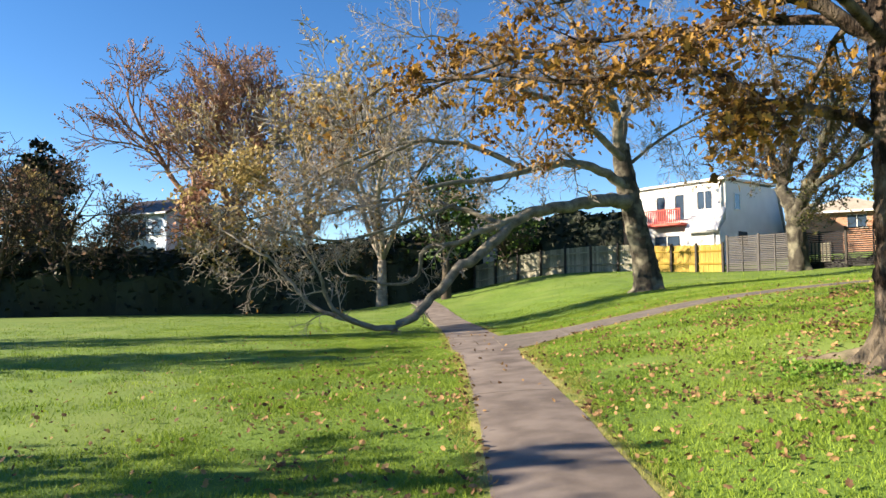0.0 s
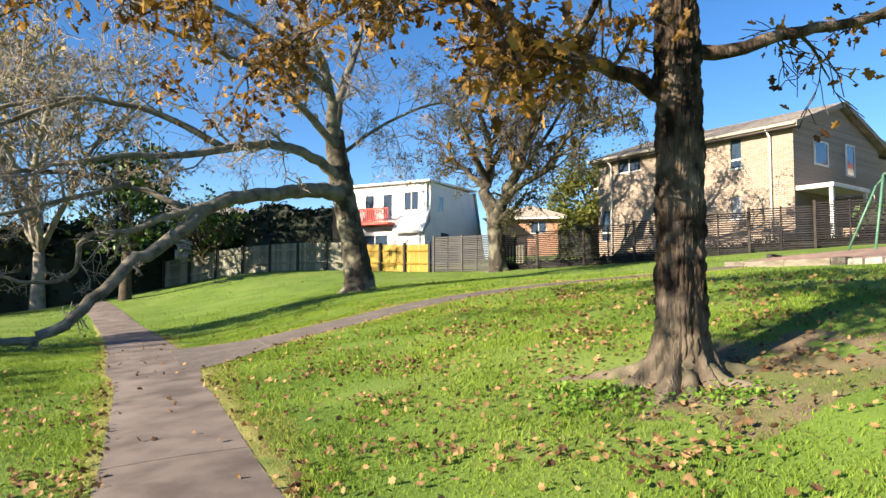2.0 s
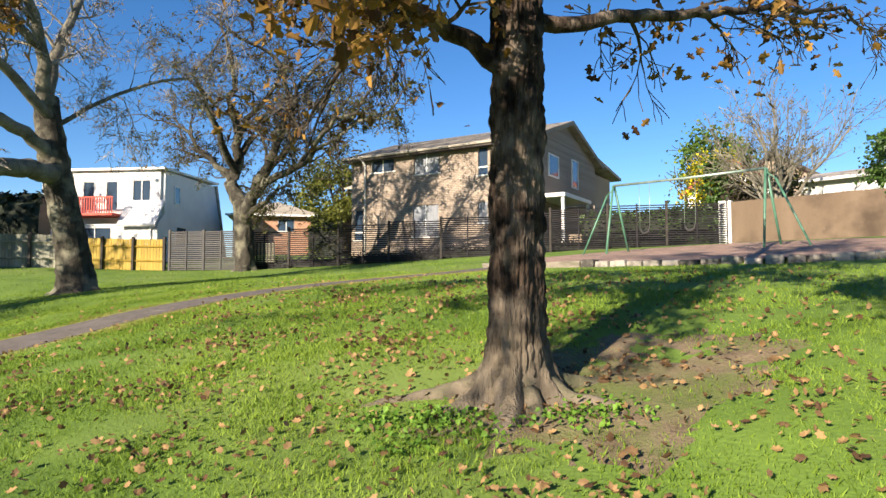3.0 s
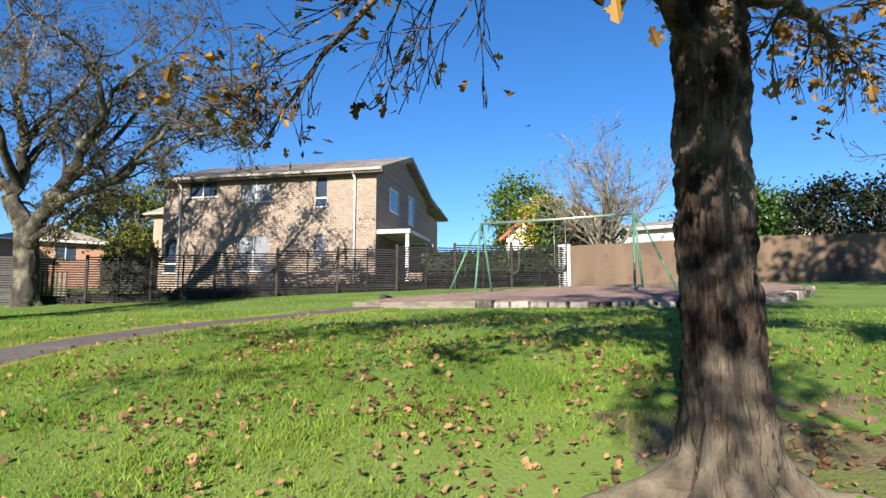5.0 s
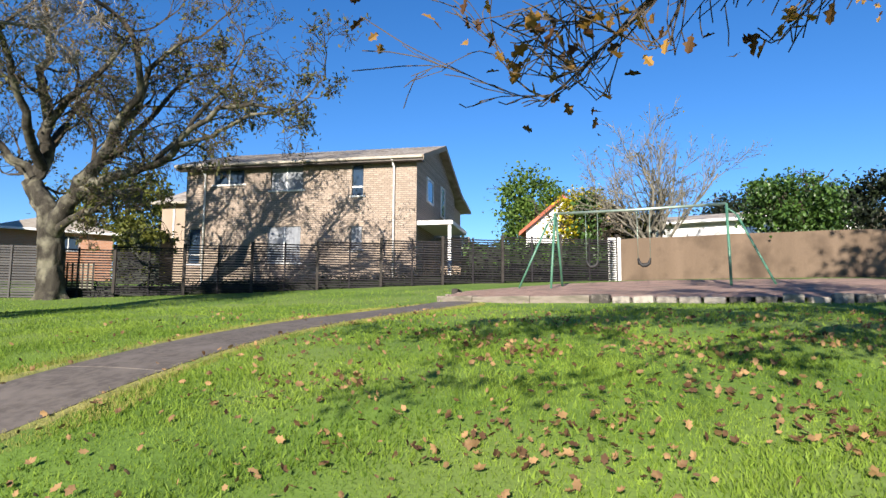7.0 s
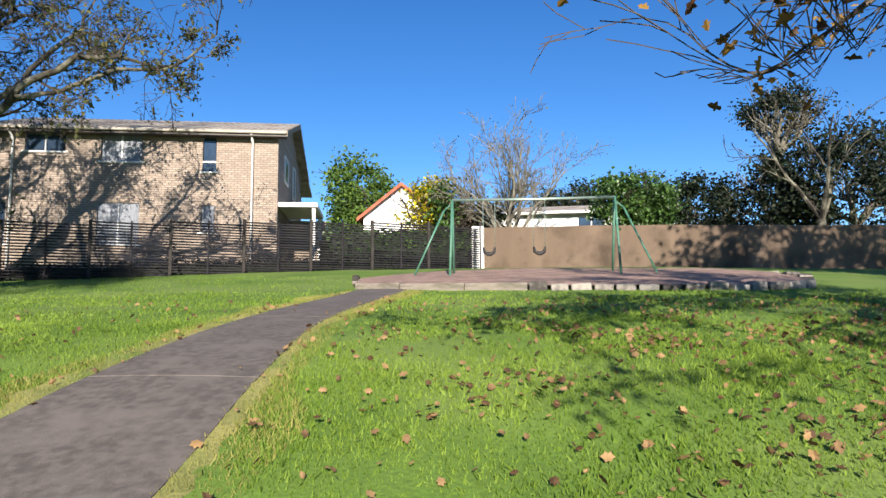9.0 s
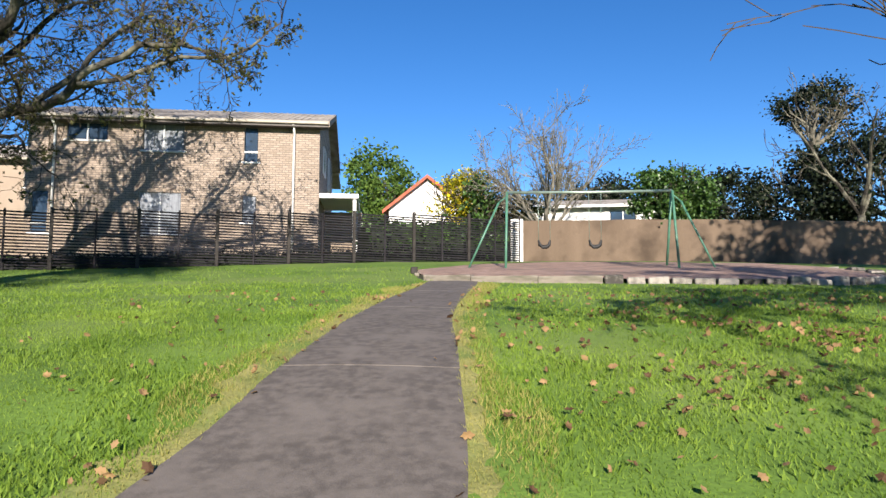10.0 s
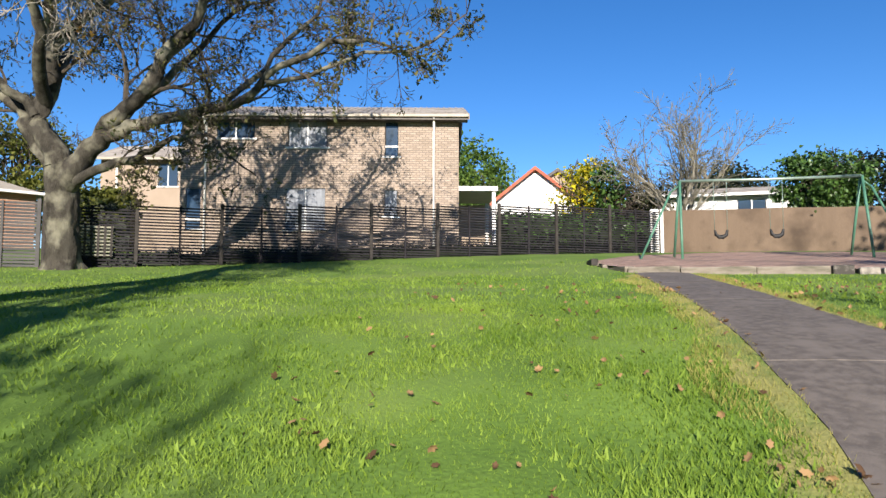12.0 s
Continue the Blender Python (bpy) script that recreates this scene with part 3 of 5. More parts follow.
def gable_house(name, m, label, L, D, H, rise, wall, roof, front=()):
    """A plain gabled house; local x along the eaves, y inwards."""
    h = thing(name, m, label, "house")
    part("front_wall", wall_with_holes(0, L, -1.5, H, 0, 0.2, [w[:4] for w in front]), wall, h)
    for w in front:
        window(h, *w[:4], 0.05, w[4])
    for x in (0.0, L - 0.2):
        bm = bmesh.new()
        prism(bm, [(0.202, -1.5), (D, -1.5), (D, H), (D / 2, H + rise), (0.202, H)], x, x + 0.2, True)
        part("end_wall", bm, wall, h)
    part("back_wall", boxes((0.202, L - 0.202, D - 0.2, D, -1.5, H)), wall, h)
    k = rise / (D / 2)
    bm = bmesh.new()
    prism(bm, [(-0.4, H - 0.4 * k + 0.14), (D / 2, H + rise + 0.14), (D + 0.4, H - 0.4 * k + 0.14), (D + 0.4, H - 0.4 * k), (D / 2, H + rise), (-0.4, H - 0.4 * k)], -0.35, L + 0.35, True)
    part("roof", bm, roof, h)
    for x in (-0.39, L + 0.352):
        bm = bmesh.new()
        prism(bm, [(-0.4, H - 0.4 * k + 0.16), (D / 2, H + rise + 0.16), (D + 0.4, H - 0.4 * k + 0.16), (D + 0.4, H - 0.4 * k - 0.08), (D / 2, H + rise - 0.08), (-0.4, H - 0.4 * k - 0.08)], x, x + 0.038, True)
        part("barge_board", bm, roof, h)
    part("gutter", boxes((-0.35, L + 0.35, -0.5, -0.402, H - 0.4 * k - 0.02, H - 0.4 * k + 0.12)), M_TRIM, h)
    return h


gable_house("far_gabled_house", pose(44.0, 17.5, 4.2, 0, 0, 4), "white gabled house with terracotta roof edge behind the fence", 9, 5.0, 3.7, 2.0, M_STUCCO, M_REDROOF)
gable_house("far_gabled_house", pose(48.5, 15.62, 4.71, 0, 0, 0), "low pale gabled house with dark roof edge behind the fence", 7, 6.0, 4.0, 1.9, M_BUFFWALL, M_GUTTER)
gable_house("white_bungalow", pose(37.2, 14.0, 3.6, 0, 0, -95), "white single-storey house with grey roof behind the wall", 9.5, 6.5, 3.3, 0.7, M_STUCCO, M_ROOF, front=((4.6, 5.9, 1.9, 3.0, 1),))


def hip_house(name, m, label, L, D, H, rise, wall, roof):
    """A low house under a hipped roof; local x along the front, y inwards, the ridge running inwards."""
    h = thing(name, m, label, "house")
    holes = [(L * 0.52, L * 0.7, H - 1.1, H - 0.25)]
    part("front_wall", wall_with_holes(0, L, -1.5, H, 0, 0.2, holes), wall, h)
    window(h, *holes[0], 0.05, 1)
    part("side_wall", boxes((0, 0.2, 0.202, D, -1.5, H)), wall, h)
    part("side_wall", boxes((L - 0.2, L, 0.202, D, -1.5, H)), wall, h)
    part("back_wall", boxes((0.202, L - 0.202, D - 0.2, D, -1.5, H)), wall, h)
    bm = bmesh.new()
    low = [bm.verts.new(q) for q in ((-0.45, -0.45, H), (L + 0.45, -0.45, H), (L + 0.45, D + 0.45, H), (-0.45, D + 0.45, H))]
    high = [bm.verts.new((L / 2, D * 0.3, H + rise)), bm.verts.new((L / 2, D * 0.7, H + rise))]
    for f in ((low[0], low[1], high[0]), (low[1], low[2], high[1], high[0]), (low[2], low[3], high[1]), (low[3], low[0], high[0], high[1]), low[::-1]):
        bm.faces.new(f)
    part("roof", bm, roof, h)
    part("gutter", boxes((-0.5, L + 0.5, -0.56, -0.452, H - 0.06, H + 0.08), bevel=0.01), M_TRIM, h)
    return h


hip_house("orange_brick_house", pose(25.78, 48.75, 3.6, 0, 0, -35.0), "pale-roofed orange brick bungalow behind the fence", 6.2, 8.0, 3.39, 1.37, M_TERRA, M_GUTTERPALE)
gable_house("white_cottage", pose(19.5, 70.0, 3.0, 0, 0, -25), "white-roofed house far behind the fence", 9.0, 6.0, 3.0, 2.2, M_STUCCO, M_TRIM)
gable_house("pale_blue_house", pose(-28.6, 58.0, 0.2, 0, 0, -26), "pale blue house glimpsed among autumn trees", 6.4, 6.0, 7.8, 1.4, M_BLUEWALL, M_GUTTER, front=((2.2, 4.0, 5.6, 7.0, 1), (4.7, 5.8, 5.8, 7.0, 0), (2.2, 4.0, 2.6, 4.4, 1)))
gable_house("grey_house", pose(3.0, 62.0, 1.6, 0, 0, 10), "grey house with dark gabled roof behind the trees", 7.0, 6.0, 5.2, 2.0, M_ROOF, M_ROOF, front=((1.0, 2.4, 4.0, 5.4, 1), (4.0, 5.6, 4.0, 5.4, 1)))


# ---- fences and walls ----
def along(a, b, n):
    return [(a[0] + (b[0] - a[0]) * i / n, a[1] + (b[1] - a[1]) * i / n) for i in range(n + 1)]


SHARED = {}


def shared_box(key, sx, sy, sz, bevel=0.006):
    """One mesh per size of board, origin at its middle."""
    if key not in SHARED:
        me = bpy.data.meshes.new(key)
        bm = boxes((-sx / 2, sx / 2, -sy / 2, sy / 2, -sz / 2, sz / 2), bevel=bevel)
        bm.to_mesh(me)
        bm.free()
        SHARED[key] = me
    return SHARED[key]


def piece(name, key, size, material, parent, m):
    me = shared_box(key, *size)
    if not me.materials:
        me.materials.append(material)
    ob = new(name, me)
    ob.parent = parent
    ob.matrix_basis = m
    return ob


def slat_fence(name, a, b, n, label, tall, pitch, high, material, key):
    """Posts with level slats between them, stepping up with the ground; each bay is its own run of slats."""
    f = thing(name, pose(a[0], a[1], ground_z(*a)), label, "fence")
    spots = along(a, b, n)
    turn = math.degrees(math.atan2(b[1] - a[1], b[0] - a[0]))
    width = math.hypot(b[0] - a[0], b[1] - a[1]) / n
    rng = random.Random(key)
    for i, (x, y) in enumerate(spots):
        z = ground_z(x, y)
        piece("post", key + "_post", (0.1, 0.1, tall + 0.35), M_POST if material is M_SLAT else material, f, pose(x - a[0], y - a[1], z - ground_z(*a) + tall / 2 - 0.1, 0, 0, turn))
    for (p, q) in zip(spots, spots[1:]):
        mx, my = (p[0] + q[0]) / 2, (p[1] + q[1]) / 2
        z = (ground_z(*p) + ground_z(*q)) / 2 - ground_z(*a)
        step = round((z) / 0.12) * 0.12
        piece("batten", key + "_batten", (0.06, 0.04, tall), material, f, pose(mx - a[0] + 0.033 * math.sin(radians(turn)), my - a[1] - 0.033 * math.cos(radians(turn)), step + tall / 2, 0, 0, turn))
        h = 0.06
        while h < tall:
            piece("slat", key + "_slat", (width - 0.1, 0.022, high), material, f, pose(mx - a[0], my - a[1], step + h + rng.uniform(-0.004, 0.004), 0, rng.uniform(-0.15, 0.15), turn))
            h += pitch
    return f


F_B = (28.35, 14.35)
slat_fence("slat_fence", (17.0, 32.3), F_B, 9, "dark-stained horizontal slat fence with open gaps", 1.8, 0.092, 0.05, M_SLAT, "dark")
slat_fence("slat_fence", (15.0, 35.3), (16.93, 32.42), 2, "grey weathered horizontal slat fence panel", 1.85, 0.092, 0.068, M_GREYSLAT, "grey")


def paling_fence(name, a, b, n, label, tall, material, key, rails=True):
    f = thing(name, pose(a[0], a[1], ground_z(*a)), label, "fence")
    spots = along(a, b, n)
    turn = math.degrees(math.atan2(b[1] - a[1], b[0] - a[0]))
    length = math.hypot(b[0] - a[0], b[1] - a[1])
    rng = random.Random(key)
    side_x, side_y = math.sin(radians(turn)), -math.cos(radians(turn))
    if side_y > 0:
        side_x, side_y = -side_x, -side_y
    z0 = ground_z(*a)
    for x, y in spots:
        piece("post", key + "_post", (0.12, 0.12, tall + 0.3), M_POST, f, pose(x - a[0] + side_x * 0.1, y - a[1] + side_y * 0.1, ground_z(x, y) - z0 + tall / 2 - 0.05, 0, 0, turn))
    count = int(length / 0.155)
    for i in range(count):
        t = (i + 0.5) / count
        x, y = a[0] + (b[0] - a[0]) * t, a[1] + (b[1] - a[1]) * t
        piece("paling", key + "_board", (0.148, 0.022, tall), material, f, pose(x - a[0], y - a[1], ground_z(x, y) - z0 + tall / 2 + rng.uniform(-0.012, 0.012), 0, rng.uniform(-0.4, 0.4), turn))
    for p, q in zip(spots, spots[1:]):
        for hz in (0.45, tall - 0.35):
            v, fc = [], []
            pa = (p[0] - a[0] + side_x * 0.05, p[1] - a[1] + side_y * 0.05, ground_z(*p) - z0 + hz)
            pb = (q[0] - a[0] + side_x * 0.05, q[1] - a[1] + side_y * 0.05, ground_z(*q) - z0 + hz)
            if rails:
                tube(v, fc, [pa, pb], [0.045, 0.045], 4)
                raw("rail", v, fc, material, f)
    return f


paling_fence("paling_fence", (14.9, 35.5), (12.2, 39.6), 3, "new yellow pine paling fence with rails", 1.48, M_YFENCE, "yellow")
paling_fence("paling_fence", (12.1, 39.7), (2.3, 47.6), 7, "old weathered grey-green paling fence", 1.6, M_OLDFENCE, "old")


def tan_wall():
    w = thing("boundary_wall", pose(28.45, 14.2, 3.3), "tan rendered boundary wall behind the playground", "wall")
    n = 26
    v, f = [], []
    for i in range(n + 1):
        y, x = -i * 1.02, -i * 0.05
        z = ground_z(28.45 + x, 14.2 + y) - 3.3
        top = z + 1.68 + 0.012 * math.sin(i * 1.9)
        v += [(x - 0.09, y, z - 0.4), (x - 0.09, y, top - 0.02), (x - 0.07, y, top), (x + 0.07, y, top), (x + 0.09, y, top - 0.02), (x + 0.09, y, z - 0.4)]
    for i in range(n):
        for k in range(5):
            f.append((i * 6 + k, i * 6 + k + 1, i * 6 + k + 7, i * 6 + k + 6))
    f += [tuple(range(6)), tuple(range(n * 6 + 5, n * 6 - 1, -1))]
    raw("wall_body", v, f, M_TANWALL, w)
    part("end_post", boxes((-0.14, 0.12, 0.003, 0.5, -0.3, 1.85), bevel=0.015), M_TRIM, w, "pale concrete end post")


tan_wall()


# ---- playground ----
def playground():
    edge = [(19.2, 17.3), (17.2, 17.0), (15.75, 16.6), (15.35, 15.6), (15.1, 14.2), (14.95, 12.9), (14.8, 11.6), (14.65, 10.3), (14.55, 9.0), (14.8, 7.9), (15.7, 7.0), (17.6, 6.3), (20.4, 6.0), (23.6, 6.6), (25.4, 9.0), (25.4, 13.0), (23.4, 16.2)]
    lift = lambda x: 2.235 + 0.0955 * (x - 15)
    bed = thing("playground_surface", pose(20, 11.5, lift(20)), "reddish bark-chip playground bed on a raised ledge", "playground", kind="structure")
    n = len(edge)
    rng = random.Random(5)
    vs, fs = [(0, 0, 0)], []
    rings = 7
    for r in range(1, rings + 1):
        for x, y in edge:
            px, py = 20 + (x - 20) * r / rings, 11.5 + (y - 11.5) * r / rings
            vs.append((px - 20, py - 11.5, lift(px) - lift(20) + rng.uniform(-0.012, 0.012) - (0.03 if r == rings else 0)))
    for i in range(n):
        fs.append((0, 1 + i, 1 + (i + 1) % n))
        for r in range(rings - 1):
            a, b = 1 + r * n + i, 1 + r * n + (i + 1) % n
            fs.append((a, a + n, b + n, b))
    raw("bark_bed", vs, fs, M_PINKBARK, bed)
    ledge = thing("playground_ledge", pose(15, 12, 2.1), "low pale stone ledge edging the playground", "ledge", kind="structure")
    ring = edge[:13]
    for (ax, ay), (bx, by) in zip(ring, ring[1:]):
        length = math.hypot(bx - ax, by - ay)
        m = max(1, round(length / (1.1 if (ay + by) / 2 > 12.6 else 0.42)))
        turn = math.degrees(math.atan2(by - ay, bx - ax))
        for i in range(m):
            t = (i + 0.5) / m
            x, y = ax + (bx - ax) * t, ay + (by - ay) * t
            top = lift(x) + rng.uniform(0.0, 0.012)
            low = ground_z(x, y) - 0.15
            high = max(0.16, top - low)
            smooth_kerb = (ay + by) / 2 > 12.6
            me = shared_box("kerb_block" if smooth_kerb else "ledge_stone", 1, 1, 1, 0.03 if smooth_kerb else 0.07)
            if not me.materials:
                me.materials.append(M_KERB if smooth_kerb else M_STONE)
            top += rng.uniform(-0.05, 0.03) if not smooth_kerb else -0.07 if y > 16.4 else 0
            ob = new("kerb_block" if smooth_kerb else "stone", me)
            ob.parent = ledge
            ob.matrix_basis = pose(x - 15, y - 12, top - high / 2 - 2.1, 0 if smooth_kerb else rng.uniform(-6, 6), 0 if smooth_kerb else rng.uniform(-4, 4), turn) @ Matrix.Diagonal((length / m - (0.006 if smooth_kerb else rng.uniform(0.02, 0.09)), 0.22 if smooth_kerb else rng.uniform(0.2, 0.32), high, 1))


playground()


def swing_set():
    s = thing("swing_set", pose(20.05, 12.55, 2.74), "green steel swing frame with galvanised top bar", "swing")
    top = 2.12
    rod("top_bar", [(0, 2.3, top), (0.02, 0, top - 0.015), (0, -2.3, top)], 0.04, M_GALV, s, 12, "pale green-grey top bar")
    for y, out in ((2.3, 1.2), (-2.3, -1.2)):
        for dx in (-0.5, 1.15):
            rod("leg", [(dx * 0.05, y, top), (dx, y + out * 0.04, -0.4 + 0.1 * dx)], 0.036, M_STEEL, s, 10)
        rod("brace", [(0.02, y + out * 0.2, top * 0.86), (-0.1, y + out, -0.3)], 0.03, M_STEEL, s, 10)
        rod("bracket", [(0, y, top - 0.1), (0.02, y + out * 0.24, top * 0.84)], 0.022, M_STEEL, s, 8)
    for y in (1.25, -0.17):
        sw = tagged(new("swing_seat"), "black rubber swing seat on chains")
        sw.parent = s
        for dy in (-0.17, 0.17):
            rod("chain", [(0, y + dy, top - 0.03), (0, y + dy * 0.95, 0.72)], 0.008, M_GALV, sw, 6)
        v, f = [], []
        tube(v, f, [(0, y - 0.165, 0.74), (0, y - 0.13, 0.6), (0, y - 0.05, 0.55), (0, y + 0.05, 0.55), (0, y + 0.13, 0.6), (0, y + 0.165, 0.74)], [0.025, 0.05, 0.06, 0.06, 0.05, 0.025], 8)
        raw("seat", [(x, yy, z) for x, yy, z in v], f, M_RUBBER, sw, smooth=True)


swing_set()


# ---- trees ----
def turn_off(rng, d, low, high):
    """A way that leaves d by an angle between low and high degrees."""
    side_way = d.cross(Vector((rng.gauss(0, 1), rng.gauss(0, 1), rng.gauss(0, 1)))).normalized()
    a = radians(rng.uniform(low, high))
    return (d * math.cos(a) + side_way * math.sin(a)).normalized()


def grow(v, f, tips, rng, p, d, length, r, level, spec):
    """One branch with its side branches. spec: levels, wander, lift, kids, shrink, spread."""
    n = max(3, int(length / spec.get("step", 0.35)))
    n = min(n, 9)
    pts, rads = [p.copy()], [r]
    step = length / n
    for i in range(n):
        d = (d + Vector((rng.gauss(0, 1), rng.gauss(0, 1), rng.gauss(0, 1))) * spec["wander"] + Vector((0, 0, spec["lift"]))).normalized()
        p = p + d * step
        floor = spec.get("floor")
        if floor is not None and p.z < floor + 0.3:
            p.z = floor + 0.3
            d.z = abs(d.z)
        pts.append(p.copy())
        rads.append(r * (1 - 0.72 * (i + 1) / n))
    tube(v, f, pts, [max(spec.get("thin", 0.004), q) for q in rads], 8 if r > 0.12 else 6 if r > 0.05 else 4 if r > 0.015 else 3)
    sprout(v, f, tips, rng, pts, rads, length, level, spec)


def sprout(v, f, tips, rng, pts, rads, length, level, spec, start=0.25):
    if level >= spec["levels"]:
        for q in pts[1:]:
            tips.append(q)
        return
    kids = spec["kids"][min(level, len(spec["kids"]) - 1)]
    n = len(pts) - 1
    for c in range(kids):
        t = start + (1 - start) * (c + rng.random()) / kids
        i = min(n - 1, int(t * n))
        q = pts[i].lerp(pts[i + 1], t * n - i)
        d = (pts[i + 1] - pts[i]).normalized()
        rr = rads[i] * rng.uniform(0.45, 0.7)
        ll = length * spec["shrink"] * rng.uniform(0.7, 1.25) * (1.15 - 0.45 * t)
        grow(v, f, tips, rng, q, turn_off(rng, d, *spec["spread"]), ll, rr, level + 1, spec)


def curve_through(points, per=4):
    """A smooth line through the given points."""
    p = [Vector(q) for q in points]
    p = [p[0] * 2 - p[1]] + p + [p[-1] * 2 - p[-2]]
    out = []
    for a, b, c, d in zip(p, p[1:], p[2:], p[3:]):
        for i in range(per):
            t = i / per
            out.append(0.5 * ((2 * b) + (c - a) * t + (2 * a - 5 * b + 4 * c - d) * t * t + (3 * b - a - 3 * c + d) * t ** 3))
    out.append(p[-2])
    return out


LEAF = ((0, 0, 0), (0.42, 0.28, 0.10), (0.30, 0.62, 0.02), (0, 1.0, -0.10), (-0.30, 0.62, 0.02), (-0.42, 0.28, 0.10))


LOBED = ((0, 0, 0), (0.20, 0.10, 0.06), (0.13, 0.30, 0.02), (0.42, 0.44, 0.08), (0.20, 0.62, 0.0), (0.22, 0.82, 0.0), (0, 1.0, -0.12), (-0.22, 0.82, 0.0), (-0.20, 0.62, 0.0), (-0.42, 0.44, 0.08), (-0.13, 0.30, 0.02), (-0.20, 0.10, 0.06))


def leaf_cloud(name, spots, size, material, parent, rng, per=1, spread=0.1, label="", hang=0.4, lobed=False):
    """Many small folded leaves round the given places, joined in one mesh."""
    v, f = [], []
    for q in spots:
        for k in range(per):
            c = Vector(q) + Vector((rng.gauss(0, spread), rng.gauss(0, spread), rng.gauss(0, spread)))
            s = size * rng.uniform(0.6, 1.3)
            m = Euler((rng.uniform(-1.3, 1.3) - hang, rng.uniform(-0.9, 0.9), rng.uniform(0, 6.28))).to_matrix()
            b = len(v)
            for w in (LOBED if lobed else LEAF):
                v.append(tuple(c + m @ (Vector(w) * s)))
            if lobed:
                f += [tuple(range(b, b + 7)), (b, *range(b + 6, b + 12))]
            else:
                f += [(b, b + 1, b + 2, b + 3), (b, b + 3, b + 4, b + 5)]
    ob = raw(name, v, f, material, parent, label)
    return tagged(ob, kind="stuff")


def tree(name, label, base, limbs, spec, seed, bark, twig, trunk=None, leaf=None, leaf_size=0.09, leaf_share=0.5, leaf_per=1, leaf_spread=0.08, category="tree", group="", clear=lambda q: False, crook=0.0):
    """limbs: list of (points, start radius, end radius, length of side growth). Places are in the world."""
    rng = random.Random(seed)
    t = thing(name, pose(*base), label, category, group)
    o = Vector(base)
    tips, leafy = [], []
    if trunk:
        trunk(t)
    shared_rng = rng
    for pts, r0, r1, reach, *extra in limbs:
        rng = random.Random(extra[1]) if len(extra) > 1 else shared_rng
        line = curve_through([Vector(p) - o for p in pts])
        for i in range(1, len(line)):
            line[i] += Vector((rng.gauss(0, 1), rng.gauss(0, 1), rng.gauss(0, 1))) * (0.25 * r1 + 0.012)
        if crook:
            for i, q in enumerate(line):
                far = min(1.0, max(0.0, (q.z - 3.2) / 1.5))
                line[i] = q + crook * far * (noise.noise_vector(q * 0.75) + 0.4 * noise.noise_vector(q * 1.9))
        n = len(line) - 1
        rads = [r0 + (r1 - r0) * (i / n) ** 0.8 for i in range(n + 1)]
        v, f = [], []
        tube(v, f, line, rads, 12 if r0 > 0.15 else 8)
        raw("limb", v, f, bark, t, smooth=True)
        if reach:
            v, f = [], []
            use = extra[0] if extra else spec
            before = len(tips)
            sprout(v, f, tips, rng, line, [min(q, 0.22) * 0.55 + 0.01 for q in rads], reach, 0, use, use.get("start", 0.2))
            d = (line[-1] - line[-2]).normalized()
            grow(v, f, tips, rng, line[-1], d, reach, r1, 1, use)
            share = use.get("leafy", leaf_share)
            leafy += [q for q in tips[before:] if rng.random() < share]
            if f:
                tagged(raw("twigwork", v, f, twig, t), kind="stuff")
    if leaf and tips:
        spots = [q for q in leafy if not clear(q + o)]
        leaf_cloud("foliage", spots, leaf_size, leaf, t, rng, leaf_per, leaf_spread, lobed=True)
    return t, tips


def flared_trunk(base, line, r_low, r_high, flare, bark, seed, lobes=7, sides=40, rough=0.03, grain=4.0, per=12):
    """A trunk with buttress roots and rough flaky bark in its outline."""
    def make(t):
        o = Vector(base)
        pts = curve_through([Vector(p) - o for p in line], per)
        n = len(pts) - 1
        v, f = [], []
        for i, p in enumerate(pts):
            h = p.z
            k = i / n
            r = r_low + (r_high - r_low) * k
            fl = flare * math.exp(-max(0, h + 0.1) / 0.15)
            for s in range(sides):
                a = 2 * math.pi * s / sides
                lobe = 0.55 + 0.45 * math.cos(lobes * a + 1.3 * math.sin(2 * a + seed) + seed)
                d1 = noise.voronoi((grain * math.cos(a) + seed, grain * math.sin(a), h * grain * 1.3))[0]
                ridge = abs(noise.noise((11 * math.cos(a) + seed, 11 * math.sin(a), h * 2.6 + 0.7 * noise.noise((4 * math.cos(a), 4 * math.sin(a), h * 3)))))
                flake = 2.2 * ridge - 0.5 + 0.9 * noise.noise((3 * math.cos(a) + seed, 3 * math.sin(a), h * 2.2)) + 1.6 * min(0.5, d1[1] - d1[0]) - 0.4 + 0.5 * noise.noise((16 * math.cos(a), 16 * math.sin(a) + seed, h * 11))
                q = r + fl * (0.15 + lobe ** 2.2) + rough * flake
                v.append((p.x + q * math.cos(a), p.y + q * math.sin(a), p.z - (0.10 * fl * lobe)))
        for i in range(n):
            for s in range(sides):
                s2 = (s + 1) % sides
                f.append((i * sides + s, i * sides + s2, (i + 1) * sides + s2, (i + 1) * sides + s))
        raw("trunk", v, f, bark, t, smooth=True)
    return make


